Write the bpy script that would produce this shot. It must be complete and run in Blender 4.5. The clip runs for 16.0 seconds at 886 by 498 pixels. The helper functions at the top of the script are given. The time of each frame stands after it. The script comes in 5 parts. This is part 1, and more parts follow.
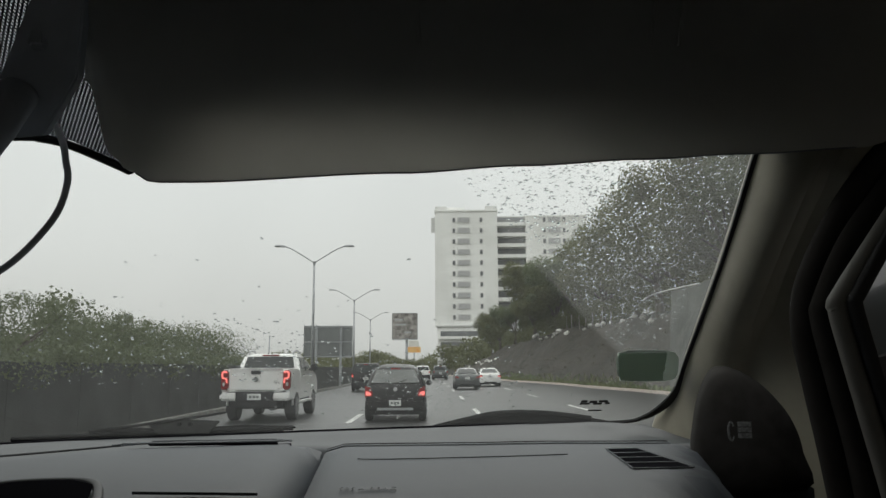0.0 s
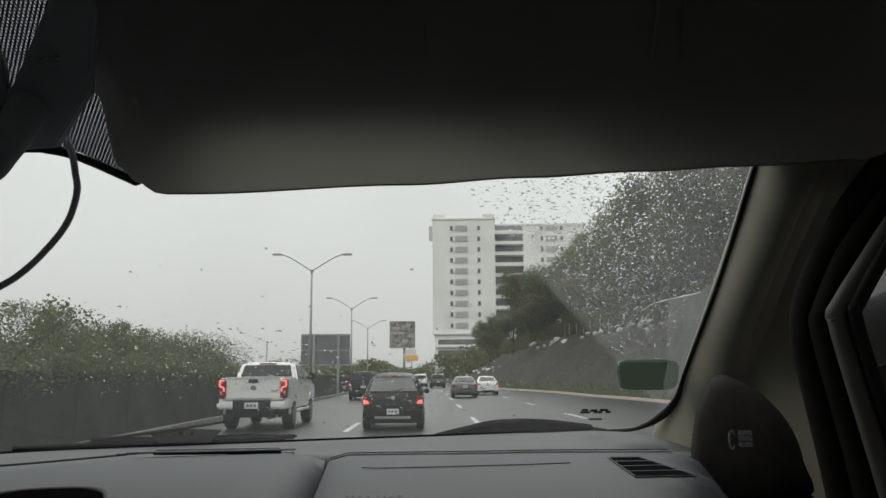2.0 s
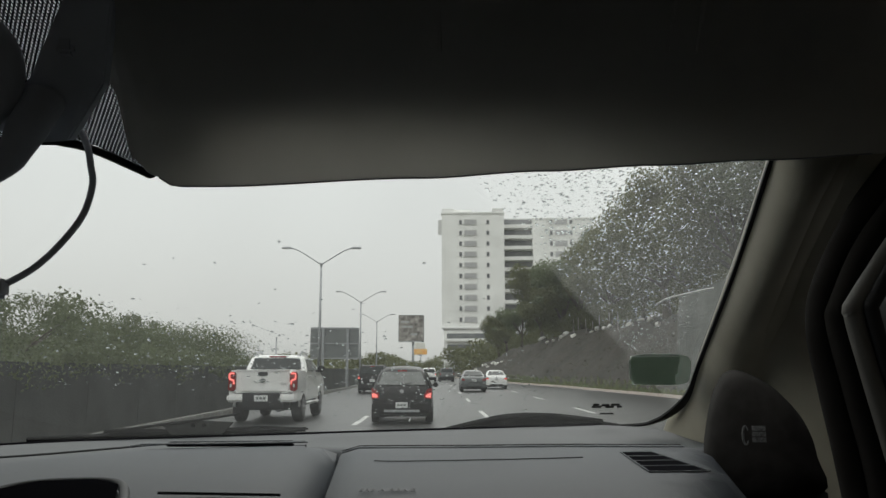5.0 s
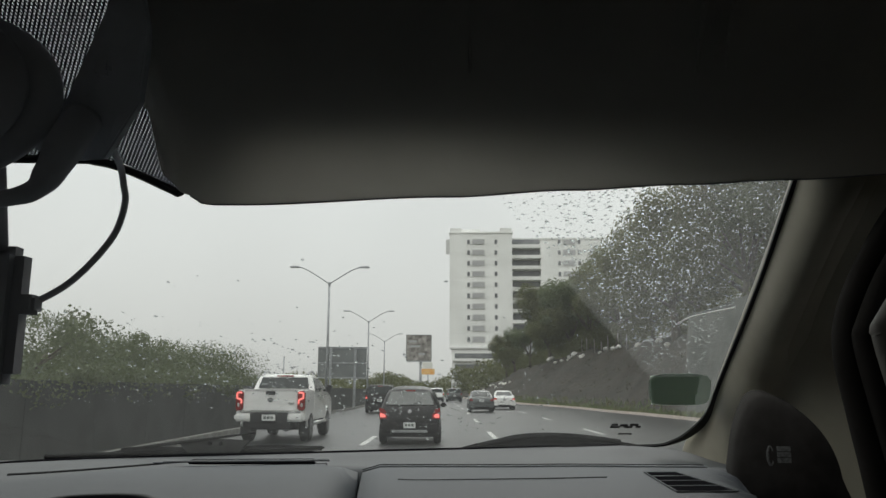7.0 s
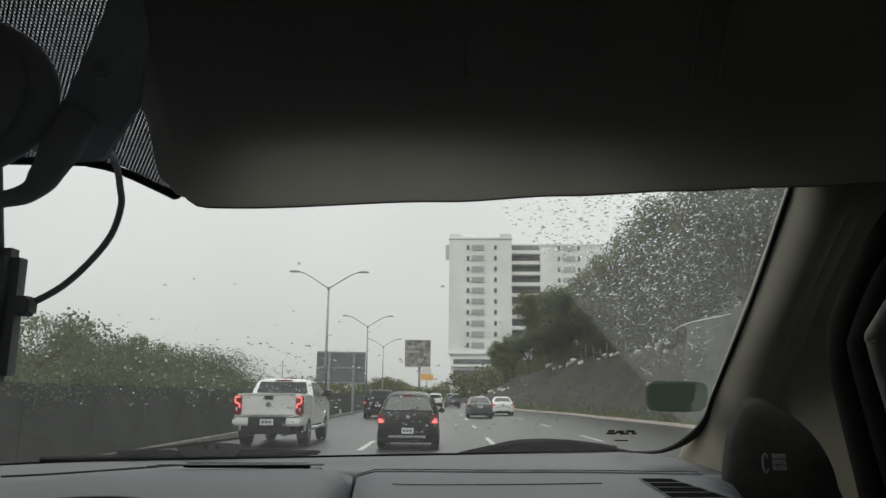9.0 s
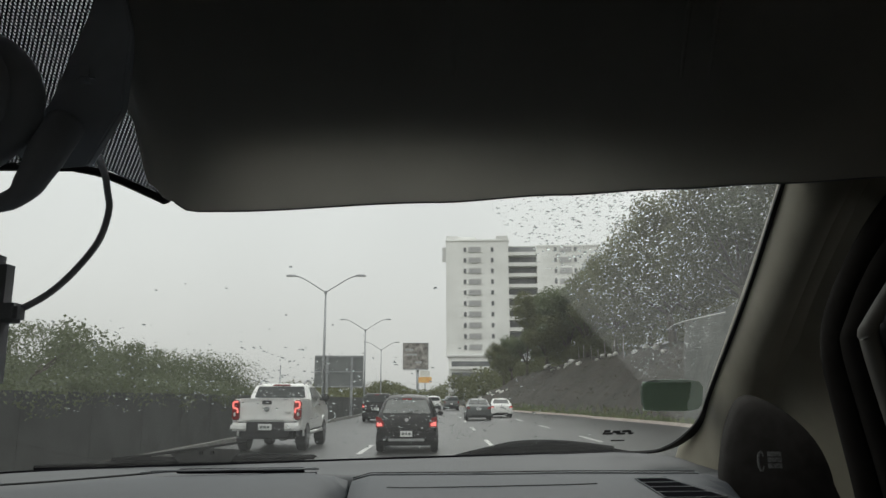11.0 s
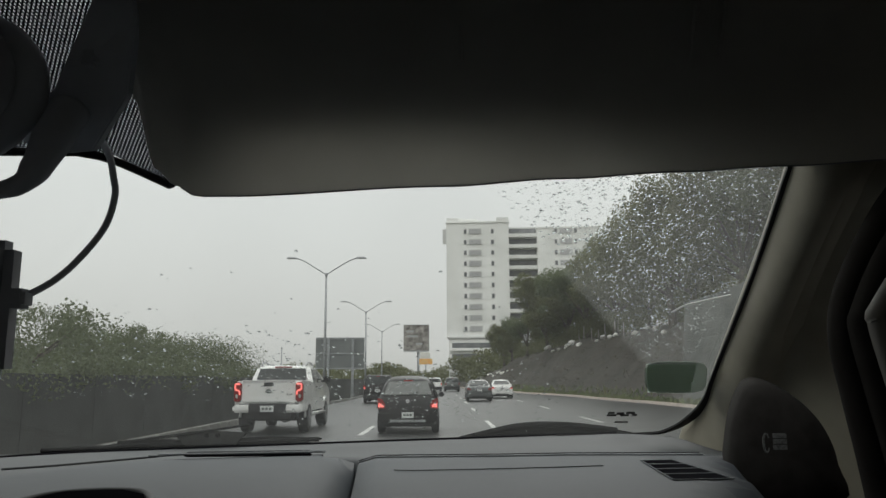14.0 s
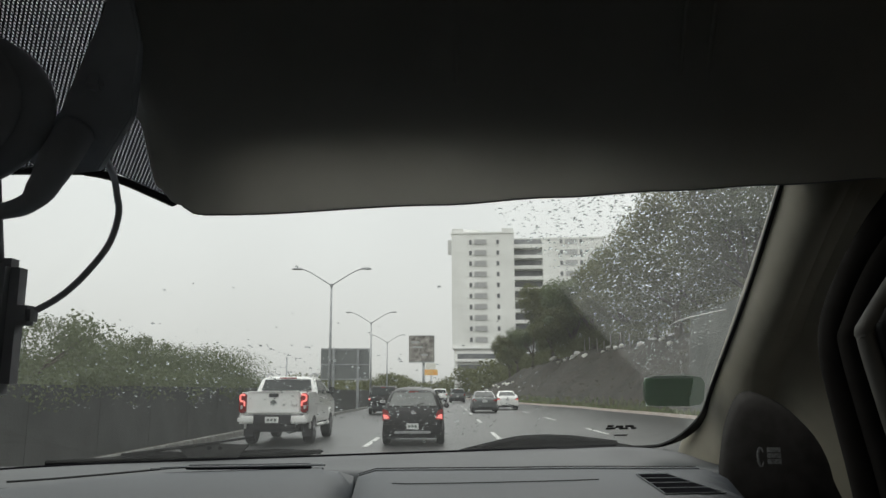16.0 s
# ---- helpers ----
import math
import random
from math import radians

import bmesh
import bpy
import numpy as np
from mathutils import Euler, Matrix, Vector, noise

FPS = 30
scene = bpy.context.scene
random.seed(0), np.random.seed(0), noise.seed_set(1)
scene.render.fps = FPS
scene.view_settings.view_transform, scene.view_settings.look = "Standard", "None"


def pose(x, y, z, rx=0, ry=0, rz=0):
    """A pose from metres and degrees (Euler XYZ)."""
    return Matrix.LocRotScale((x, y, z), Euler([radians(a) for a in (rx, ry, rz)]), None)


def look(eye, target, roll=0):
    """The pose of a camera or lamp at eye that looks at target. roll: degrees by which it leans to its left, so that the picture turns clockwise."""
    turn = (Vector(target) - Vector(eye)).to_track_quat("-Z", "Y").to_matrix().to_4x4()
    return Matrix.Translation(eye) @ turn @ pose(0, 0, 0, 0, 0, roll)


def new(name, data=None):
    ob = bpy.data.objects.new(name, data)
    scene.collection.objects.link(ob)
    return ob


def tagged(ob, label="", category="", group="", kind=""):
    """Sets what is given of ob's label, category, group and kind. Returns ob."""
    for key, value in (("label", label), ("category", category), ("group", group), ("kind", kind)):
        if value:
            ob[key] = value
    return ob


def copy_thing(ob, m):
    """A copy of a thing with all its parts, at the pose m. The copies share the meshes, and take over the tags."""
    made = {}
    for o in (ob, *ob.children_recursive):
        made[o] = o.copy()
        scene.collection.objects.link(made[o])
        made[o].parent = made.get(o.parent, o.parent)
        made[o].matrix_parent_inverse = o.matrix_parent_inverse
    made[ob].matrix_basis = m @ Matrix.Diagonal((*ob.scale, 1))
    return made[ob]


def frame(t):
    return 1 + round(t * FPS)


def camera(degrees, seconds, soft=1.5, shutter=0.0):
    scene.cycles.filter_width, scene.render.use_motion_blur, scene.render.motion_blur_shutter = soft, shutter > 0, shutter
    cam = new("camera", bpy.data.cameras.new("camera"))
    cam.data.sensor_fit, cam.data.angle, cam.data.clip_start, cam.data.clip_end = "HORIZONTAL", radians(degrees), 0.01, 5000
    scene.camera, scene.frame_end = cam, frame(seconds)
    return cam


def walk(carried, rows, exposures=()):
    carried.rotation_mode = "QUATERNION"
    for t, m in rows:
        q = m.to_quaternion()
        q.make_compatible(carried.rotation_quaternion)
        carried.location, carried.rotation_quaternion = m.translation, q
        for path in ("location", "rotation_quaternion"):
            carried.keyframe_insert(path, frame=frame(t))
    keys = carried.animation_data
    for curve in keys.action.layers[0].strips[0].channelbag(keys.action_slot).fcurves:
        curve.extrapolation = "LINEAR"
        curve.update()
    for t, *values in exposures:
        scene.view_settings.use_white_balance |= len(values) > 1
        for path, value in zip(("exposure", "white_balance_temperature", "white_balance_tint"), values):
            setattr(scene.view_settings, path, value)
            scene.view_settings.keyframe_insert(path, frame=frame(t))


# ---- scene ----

# ---- camera and its path: a phone held inside the cabin ----
cam = camera(60.0, 16.0, soft=1.5)
PATH = [
    (0, (0.0226, 0.0090, 1.4024), (0.0600, 1.9848, 1.7102), -0.28),
    (0.5, (0.0171, -0.0024, 1.4039), (0.0474, 1.9672, 1.7498), -0.28),
    (1, (0.0150, -0.0082, 1.4084), (0.0476, 1.9604, 1.7599), -0.35),
    (1.5, (0.0187, 0.0014, 1.4061), (0.0595, 1.9743, 1.7316), -0.44),
    (2, (0.0164, 0.0008, 1.4033), (0.0602, 1.9731, 1.7321), -0.31),
    (2.5, (0.0235, -0.0033, 1.4067), (0.0576, 1.9677, 1.7442), -0.59),
    (3, (0.0153, -0.0029, 1.4047), (0.0711, 1.9706, 1.7247), -0.39),
    (3.5, (0.0219, -0.0003, 1.4039), (0.0525, 1.9737, 1.7239), -0.27),
    (4, (0.0216, -0.0024, 1.4034), (0.0473, 1.9712, 1.7266), -0.39),
    (6.5, (-0.0044, 0.0099, 1.4029), (0.0077, 1.9879, 1.6982), 0.64),
    (7, (-0.0047, -0.0022, 1.4013), (-0.0054, 1.9645, 1.7649), 0.27),
    (7.5, (0.0001, -0.0191, 1.4132), (0.0137, 1.9407, 1.8118), -0.06),
    (8, (0.0039, -0.0042, 1.4059), (0.0054, 1.9583, 1.7919), 0.53),
    (8.5, (-0.0018, -0.0031, 1.4010), (-0.0023, 1.9611, 1.7778), 0.76),
    (11, (0.0040, 0.0010, 1.4000), (0.0128, 1.9638, 1.7840), -0.09),
    (11.5, (-0.0050, -0.0040, 1.4021), (0.0105, 1.9598, 1.7808), -0.01),
    (12, (-0.0067, -0.0027, 1.4015), (0.0115, 1.9661, 1.7531), -0.05),
    (12.5, (0.0000, 0.0000, 1.4010), (0.0000, 1.9716, 1.7369), -0.00),
    (13, (0.0001, -0.0008, 1.4018), (-0.0007, 1.9700, 1.7423), -0.02),
    (13.5, (0.0006, -0.0001, 1.4009), (0.0016, 1.9691, 1.7506), -0.17),
    (14, (-0.0020, 0.0020, 1.4021), (0.0060, 1.9733, 1.7397), -0.29),
    (14.5, (-0.0017, 0.0016, 1.3988), (0.0040, 1.9730, 1.7355), -0.19),
    (15, (0.0009, -0.0033, 1.4006), (0.0106, 1.9663, 1.7474), -0.23),
    (15.5, (0.0055, -0.0050, 1.4033), (0.0094, 1.9634, 1.7570), -0.16),
    (16, (0.0063, -0.0124, 1.4055), (0.0006, 1.9540, 1.7706), -0.23),
]
EXPOSURES = [(0.0, 0.06), (12.5, 0.06), (15.2, -0.06), (16.0, 0.18)]
walk(cam, [(t, look(eye, target, roll)) for t, eye, target, roll in PATH], EXPOSURES)

# ---- world: rainy overcast ----
SUN_EL, SUN_AZ = radians(48), radians(200)
world = bpy.data.worlds.new("overcast")
scene.world = world
world.use_nodes = True
wt = world.node_tree
wt.nodes.clear()
w_out = wt.nodes.new("ShaderNodeOutputWorld")
w_bg = wt.nodes.new("ShaderNodeBackground")
w_sky = wt.nodes.new("ShaderNodeTexSky")
w_sky.sky_type, w_sky.sun_disc = "NISHITA", False
w_sky.sun_elevation, w_sky.sun_rotation = SUN_EL, SUN_AZ
w_sky.dust_density, w_sky.air_density = 6.0, 2.0
w_hsv = wt.nodes.new("ShaderNodeHueSaturation")
w_hsv.inputs["Saturation"].default_value = 0.12
w_hsv.inputs["Value"].default_value = 0.10
w_tc = wt.nodes.new("ShaderNodeTexCoord")
w_sep = wt.nodes.new("ShaderNodeSeparateXYZ")
w_ramp = wt.nodes.new("ShaderNodeValToRGB")
w_cloud = wt.nodes.new("ShaderNodeTexNoise")
w_cloud.inputs["Scale"].default_value, w_cloud.inputs["Detail"].default_value = 2.2, 5.0
w_cmul = wt.nodes.new("ShaderNodeMapRange")
w_cmul.inputs["To Min"].default_value, w_cmul.inputs["To Max"].default_value = 0.86, 1.12
w_mix = wt.nodes.new("ShaderNodeMix")
w_mix.data_type, w_mix.inputs["Factor"].default_value = "RGBA", 0.85
w_tint = wt.nodes.new("ShaderNodeMix")
w_tint.data_type, w_tint.blend_type, w_tint.inputs["Factor"].default_value = "RGBA", "MULTIPLY", 1.0
els = w_ramp.color_ramp.elements
els[0].position, els[0].color = 0.0, (0.592, 0.583, 0.565, 1)
els[1].position, els[1].color = 1.0, (1.74, 1.73, 1.69, 1)
e = els.new(0.25)
e.color = (0.705, 0.707, 0.70, 1)
wt.links.new(w_tc.outputs["Generated"], w_sep.inputs[0])
wt.links.new(w_tc.outputs["Generated"], w_cloud.inputs["Vector"])
wt.links.new(w_sep.outputs["Z"], w_ramp.inputs["Fac"])
wt.links.new(w_sky.outputs[0], w_hsv.inputs["Color"])
wt.links.new(w_hsv.outputs[0], w_mix.inputs["A"])
wt.links.new(w_ramp.outputs[0], w_mix.inputs["B"])
wt.links.new(w_cloud.outputs["Fac"], w_cmul.inputs["Value"])
wt.links.new(w_mix.outputs["Result"], w_tint.inputs["A"])
wt.links.new(w_cmul.outputs[0], w_tint.inputs["B"])
wt.links.new(w_tint.outputs["Result"], w_bg.inputs["Color"])
wt.links.new(w_bg.outputs[0], w_out.inputs["Surface"])
w_bg.inputs["Strength"].default_value = 1.13

sun = new("sun", bpy.data.lights.new("sun", "SUN"))
sun.data.energy, sun.data.angle, sun.data.color = 0.6, radians(40), (1.0, 0.97, 0.93)
sun.matrix_world = look((20, 60, 60), (0, 0, 0))


# ---- materials ----
def material(name, colour, rough=0.6, metal=0.0, second=None, scale=6.0, detail=4.0, bump=0.0, bump_scale=60.0,
             island=0.0, coat=0.0, spec=0.5):
    """A principled surface with stains at one scale and fine relief at another."""
    m = bpy.data.materials.new(name)
    m.use_nodes = True
    nt = m.node_tree
    b = nt.nodes["Principled BSDF"]
    b.inputs["Roughness"].default_value, b.inputs["Metallic"].default_value = rough, metal
    b.inputs["Coat Weight"].default_value = coat
    b.inputs["Specular IOR Level"].default_value = spec
    second = second or tuple(c * 0.72 for c in colour)
    tc = nt.nodes.new("ShaderNodeTexCoord")
    n1 = nt.nodes.new("ShaderNodeTexNoise")
    n1.inputs["Scale"].default_value, n1.inputs["Detail"].default_value = scale, detail
    mix = nt.nodes.new("ShaderNodeMix")
    mix.data_type = "RGBA"
    mix.inputs["A"].default_value, mix.inputs["B"].default_value = (*colour, 1), (*second, 1)
    mr = nt.nodes.new("ShaderNodeMapRange")
    mr.inputs["From Min"].default_value, mr.inputs["From Max"].default_value = 0.35, 0.68
    nt.links.new(tc.outputs["Object"], n1.inputs["Vector"])
    nt.links.new(n1.outputs["Fac"], mr.inputs["Value"])
    nt.links.new(mr.outputs[0], mix.inputs["Factor"])
    last = mix.outputs["Result"]
    if island:
        geo = nt.nodes.new("ShaderNodeNewGeometry")
        hs = nt.nodes.new("ShaderNodeHueSaturation")
        vr = nt.nodes.new("ShaderNodeMapRange")
        vr.inputs["To Min"].default_value, vr.inputs["To Max"].default_value = 1 - island, 1 + island
        nt.links.new(geo.outputs["Random Per Island"], vr.inputs["Value"])
        nt.links.new(vr.outputs[0], hs.inputs["Value"])
        nt.links.new(last, hs.inputs["Color"])
        last = hs.outputs[0]
    nt.links.new(last, b.inputs["Base Color"])
    if bump:
        n2 = nt.nodes.new("ShaderNodeTexNoise")
        n2.inputs["Scale"].default_value, n2.inputs["Detail"].default_value = bump_scale, 3.0
        bp = nt.nodes.new("ShaderNodeBump")
        bp.inputs["Strength"].default_value, bp.inputs["Distance"].default_value = bump, 0.6 / bump_scale
        nt.links.new(tc.outputs["Object"], n2.inputs["Vector"])
        nt.links.new(n2.outputs["Fac"], bp.inputs["Height"])
        nt.links.new(bp.outputs[0], b.inputs["Normal"])
    return m


def lamp_material(name, colour, strength, base=(0.25, 0.02, 0.02)):
    m = material(name, base, 0.25)
    b = m.node_tree.nodes["Principled BSDF"]
    b.inputs["Emission Color"].default_value, b.inputs["Emission Strength"].default_value = (*colour, 1), strength
    return m


def math_node(nt, op, a, b=None, c=None):
    n = nt.nodes.new("ShaderNodeMath")
    n.operation = op
    for i, v in enumerate((a, b, c)):
        if v is None:
            continue
        if isinstance(v, (int, float)):
            n.inputs[i].default_value = v
        else:
            nt.links.new(v, n.inputs[i])
    return n.outputs[0]


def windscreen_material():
    """Wet glass: thinly veiled for haze where the wipers pass, misted by rain film in the corner that they miss."""
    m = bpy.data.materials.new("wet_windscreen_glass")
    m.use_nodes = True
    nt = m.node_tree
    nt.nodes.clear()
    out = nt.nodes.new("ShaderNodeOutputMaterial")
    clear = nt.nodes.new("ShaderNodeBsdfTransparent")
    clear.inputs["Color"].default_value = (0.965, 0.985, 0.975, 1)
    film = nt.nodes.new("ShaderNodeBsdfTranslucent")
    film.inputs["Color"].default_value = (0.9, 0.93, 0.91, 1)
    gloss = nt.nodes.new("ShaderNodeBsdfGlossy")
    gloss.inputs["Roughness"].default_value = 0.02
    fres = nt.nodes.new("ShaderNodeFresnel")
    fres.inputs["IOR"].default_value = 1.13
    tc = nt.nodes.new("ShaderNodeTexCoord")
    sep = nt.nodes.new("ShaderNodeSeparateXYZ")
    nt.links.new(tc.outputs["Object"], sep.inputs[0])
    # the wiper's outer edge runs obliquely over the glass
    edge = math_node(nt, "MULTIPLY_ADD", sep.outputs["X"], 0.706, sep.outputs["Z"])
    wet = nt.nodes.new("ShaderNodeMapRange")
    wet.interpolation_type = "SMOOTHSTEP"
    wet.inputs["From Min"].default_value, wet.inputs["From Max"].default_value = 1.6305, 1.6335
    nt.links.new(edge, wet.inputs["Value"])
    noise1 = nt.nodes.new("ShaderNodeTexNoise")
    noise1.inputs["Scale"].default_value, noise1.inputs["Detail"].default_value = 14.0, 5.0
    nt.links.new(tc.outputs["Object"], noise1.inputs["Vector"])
    haze_veil = math_node(nt, "MULTIPLY_ADD", noise1.outputs["Fac"], 0.008, FILM_HAZE)
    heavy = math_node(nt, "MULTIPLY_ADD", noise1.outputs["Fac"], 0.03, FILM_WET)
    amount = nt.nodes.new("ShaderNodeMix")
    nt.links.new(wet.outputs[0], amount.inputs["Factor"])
    nt.links.new(haze_veil, amount.inputs["A"])
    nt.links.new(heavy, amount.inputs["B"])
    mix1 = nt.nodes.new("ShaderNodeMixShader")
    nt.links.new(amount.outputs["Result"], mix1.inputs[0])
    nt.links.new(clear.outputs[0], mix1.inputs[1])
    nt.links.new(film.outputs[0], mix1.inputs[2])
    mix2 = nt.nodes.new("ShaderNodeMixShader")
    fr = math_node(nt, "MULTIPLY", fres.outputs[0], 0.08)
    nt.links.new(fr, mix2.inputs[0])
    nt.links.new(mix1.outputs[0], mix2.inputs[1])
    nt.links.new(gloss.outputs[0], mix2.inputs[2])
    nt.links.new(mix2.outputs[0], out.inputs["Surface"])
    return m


def frit_material():
    """Black ceramic print on glass, broken by rows of clear dots."""
    m = bpy.data.materials.new("dotted_frit")
    m.use_nodes = True
    nt = m.node_tree
    nt.nodes.clear()
    out = nt.nodes.new("ShaderNodeOutputMaterial")
    clear = nt.nodes.new("ShaderNodeBsdfTransparent")
    clear.inputs["Color"].default_value = (0.46, 0.47, 0.49, 1)
    dark = nt.nodes.new("ShaderNodeBsdfDiffuse")
    dark.inputs["Color"].default_value = (0.03, 0.03, 0.032, 1)
    tc = nt.nodes.new("ShaderNodeTexCoord")
    sep = nt.nodes.new("ShaderNodeSeparateXYZ")
    nt.links.new(tc.outputs["Object"], sep.inputs[0])
    sx = math_node(nt, "SINE", math_node(nt, "MULTIPLY", sep.outputs["X"], 1700.0))
    sz = math_node(nt, "SINE", math_node(nt, "MULTIPLY", sep.outputs["Z"], 2250.0))
    dots = math_node(nt, "GREATER_THAN", math_node(nt, "MULTIPLY", sx, sz), 0.24)
    mix = nt.nodes.new("ShaderNodeMixShader")
    nt.links.new(dots, mix.inputs[0])
    nt.links.new(dark.outputs[0], mix.inputs[1])
    nt.links.new(clear.outputs[0], mix.inputs[2])
    nt.links.new(mix.outputs[0], out.inputs["Surface"])
    return m


def glass_material(name, colour=(1, 1, 1), ior=1.33, rough=0.0):
    m = bpy.data.materials.new(name)
    m.use_nodes = True
    b = m.node_tree.nodes["Principled BSDF"]
    b.inputs["Base Color"].default_value = (*colour, 1)
    b.inputs["Transmission Weight"].default_value, b.inputs["IOR"].default_value = 1.0, ior
    b.inputs["Roughness"].default_value = rough
    return m


# first value: faint film on the wiped glass, also standing in for outdoor haze
FILM_HAZE, FILM_WET = 0.010, 0.020
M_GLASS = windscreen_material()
M_FRIT = frit_material()
M_TINT = bpy.data.materials.new("tinted_side_glass")
M_TINT.use_nodes = True
tint_tree = M_TINT.node_tree
tint_tree.nodes.clear()
tint_out, tint_clear = tint_tree.nodes.new("ShaderNodeOutputMaterial"), tint_tree.nodes.new("ShaderNodeBsdfTransparent")
tint_clear.inputs["Color"].default_value = (0.40, 0.38, 0.35, 1)
tint_tree.links.new(tint_clear.outputs[0], tint_out.inputs["Surface"])
# panes out of view, their tint chosen to set the light in the cabin
M_CLEARPANE = M_TINT.copy()
M_CLEARPANE.node_tree.nodes["Transparent BSDF"].inputs["Color"].default_value = (0.82, 0.83, 0.83, 1)
M_SIDEPANE = M_TINT.copy()
M_SIDEPANE.node_tree.nodes["Transparent BSDF"].inputs["Color"].default_value = (0.25, 0.255, 0.255, 1)
M_DROP = glass_material("rain_drop", (0.58, 0.61, 0.61), 1.24)
M_DASH = material("grey_dash_plastic", (0.050, 0.058, 0.067), 0.5, second=(0.043, 0.050, 0.058), scale=9, spec=0.22, bump=0.25, bump_scale=900)
M_PAD = material("dark_dash_plastic", (0.045, 0.050, 0.054), 0.5, second=(0.038, 0.042, 0.046), scale=7, spec=0.3, bump=0.25, bump_scale=900)
M_BLACK = material("black_plastic", (0.018, 0.018, 0.02), 0.55, bump=0.1, bump_scale=500)
M_MIRROR = material("dark_grey_plastic", (0.58, 0.60, 0.64), 0.85, second=(0.50, 0.52, 0.55), scale=20, bump=0.1, bump_scale=500)
M_RUBBER = material("black_rubber", (0.015, 0.015, 0.016), 0.7, bump=0.1, bump_scale=400)
M_PILLAR = material("warm_grey_trim", (0.36, 0.337, 0.268), 0.36, second=(0.30, 0.28, 0.22), scale=12, bump=0.2, bump_scale=1200)
M_FRAME = material("grey_door_trim", (0.15, 0.145, 0.128), 0.6, second=(0.125, 0.12, 0.106), scale=12, bump=0.2, bump_scale=1200)
M_VISOR = material("grey_visor_fabric", (0.48, 0.475, 0.45), 0.9, second=(0.42, 0.415, 0.39), scale=15, bump=0.3, bump_scale=1500)
visor_tree = M_VISOR.node_tree
# translucency imitates the glare that spreads up from the bright windscreen
visor_glare = visor_tree.nodes.new("ShaderNodeBsdfTranslucent")
visor_glare.inputs["Color"].default_value = (0.74, 0.73, 0.69, 1)
visor_mix = visor_tree.nodes.new("ShaderNodeMixShader")
visor_mix.inputs[0].default_value = 0.42
visor_tree.links.new(visor_tree.nodes["Principled BSDF"].outputs[0], visor_mix.inputs[1])
visor_tree.links.new(visor_glare.outputs[0], visor_mix.inputs[2])
visor_tree.links.new(visor_mix.outputs[0], visor_tree.nodes["Material Output"].inputs["Surface"])
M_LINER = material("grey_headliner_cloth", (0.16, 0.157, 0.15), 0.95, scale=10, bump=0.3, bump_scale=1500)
M_STICKER = material("grey_green_sticker_paper", (0.05, 0.06, 0.055), 0.7, second=(0.035, 0.045, 0.042), scale=40)
M_RIMGREY = material("grey_plastic_and_edge_highlight", (0.22, 0.23, 0.24), 0.4, second=(0.17, 0.18, 0.19), scale=30)
# sheenless black, also standing in for the shade deep inside slots
M_RECESS = material("matt_black_and_slot_shade", (0.011, 0.011, 0.013), 0.9, spec=0.0)
sticker_tree = M_STICKER.node_tree
glow_through = sticker_tree.nodes.new("ShaderNodeBsdfTranslucent")
glow_through.inputs["Color"].default_value = (0.46, 0.50, 0.46, 1)
sticker_mix = sticker_tree.nodes.new("ShaderNodeMixShader")
sticker_mix.inputs[0].default_value = 0.5
sticker_tree.links.new(sticker_tree.nodes["Principled BSDF"].outputs[0], sticker_mix.inputs[1])
sticker_tree.links.new(glow_through.outputs[0], sticker_mix.inputs[2])
sticker_tree.links.new(sticker_mix.outputs[0], sticker_tree.nodes["Material Output"].inputs["Surface"])
M_SEAL = material("dull_black_door_rubber", (0.030, 0.028, 0.026), 0.9, second=(0.024, 0.022, 0.020), scale=30, spec=0.05)
M_POD = material("dark_speaker_recess", (0.042, 0.040, 0.038), 0.9, second=(0.032, 0.030, 0.028), scale=60, spec=0.05, bump=0.3, bump_scale=900)
M_CABLE = material("grey_black_cable_sheath", (0.62, 0.63, 0.65), 0.7, second=(0.54, 0.55, 0.57), scale=60)
M_CAMBODY = material("charcoal_plastic", (0.42, 0.43, 0.45), 0.7, second=(0.36, 0.37, 0.39), scale=30, bump=0.1, bump_scale=500)
M_WIPER = material("matt_black_wiper_metal", (0.012, 0.012, 0.013), 0.9, second=(0.02, 0.02, 0.02), scale=40, spec=0.0)
M_STICKERDARK = M_STICKER.copy()
M_STICKERDARK.node_tree.nodes["Translucent BSDF"].inputs["Color"].default_value = (0.80, 0.85, 0.80, 1)
M_STICKERDARK.node_tree.nodes["Mix Shader"].inputs[0].default_value = 0.80
M_LINK = material("dull_grey_wiper_steel", (0.065, 0.066, 0.064), 0.8, second=(0.045, 0.046, 0.045), scale=50, spec=0.1)
M_SCRATCH = material("white_scratch", (0.75, 0.75, 0.72), 0.5)
M_PRINT = material("black_print", (0.02, 0.02, 0.02), 0.8)
M_LABEL = material("pale_grey_print", (0.35, 0.36, 0.36), 0.6)
M_PODPRINT = material("worn_grey_print", (0.16, 0.165, 0.165), 0.6, second=(0.05, 0.05, 0.05), scale=400)
M_EMBOSS = material("embossed_grey_print", (0.12, 0.125, 0.13), 0.6)

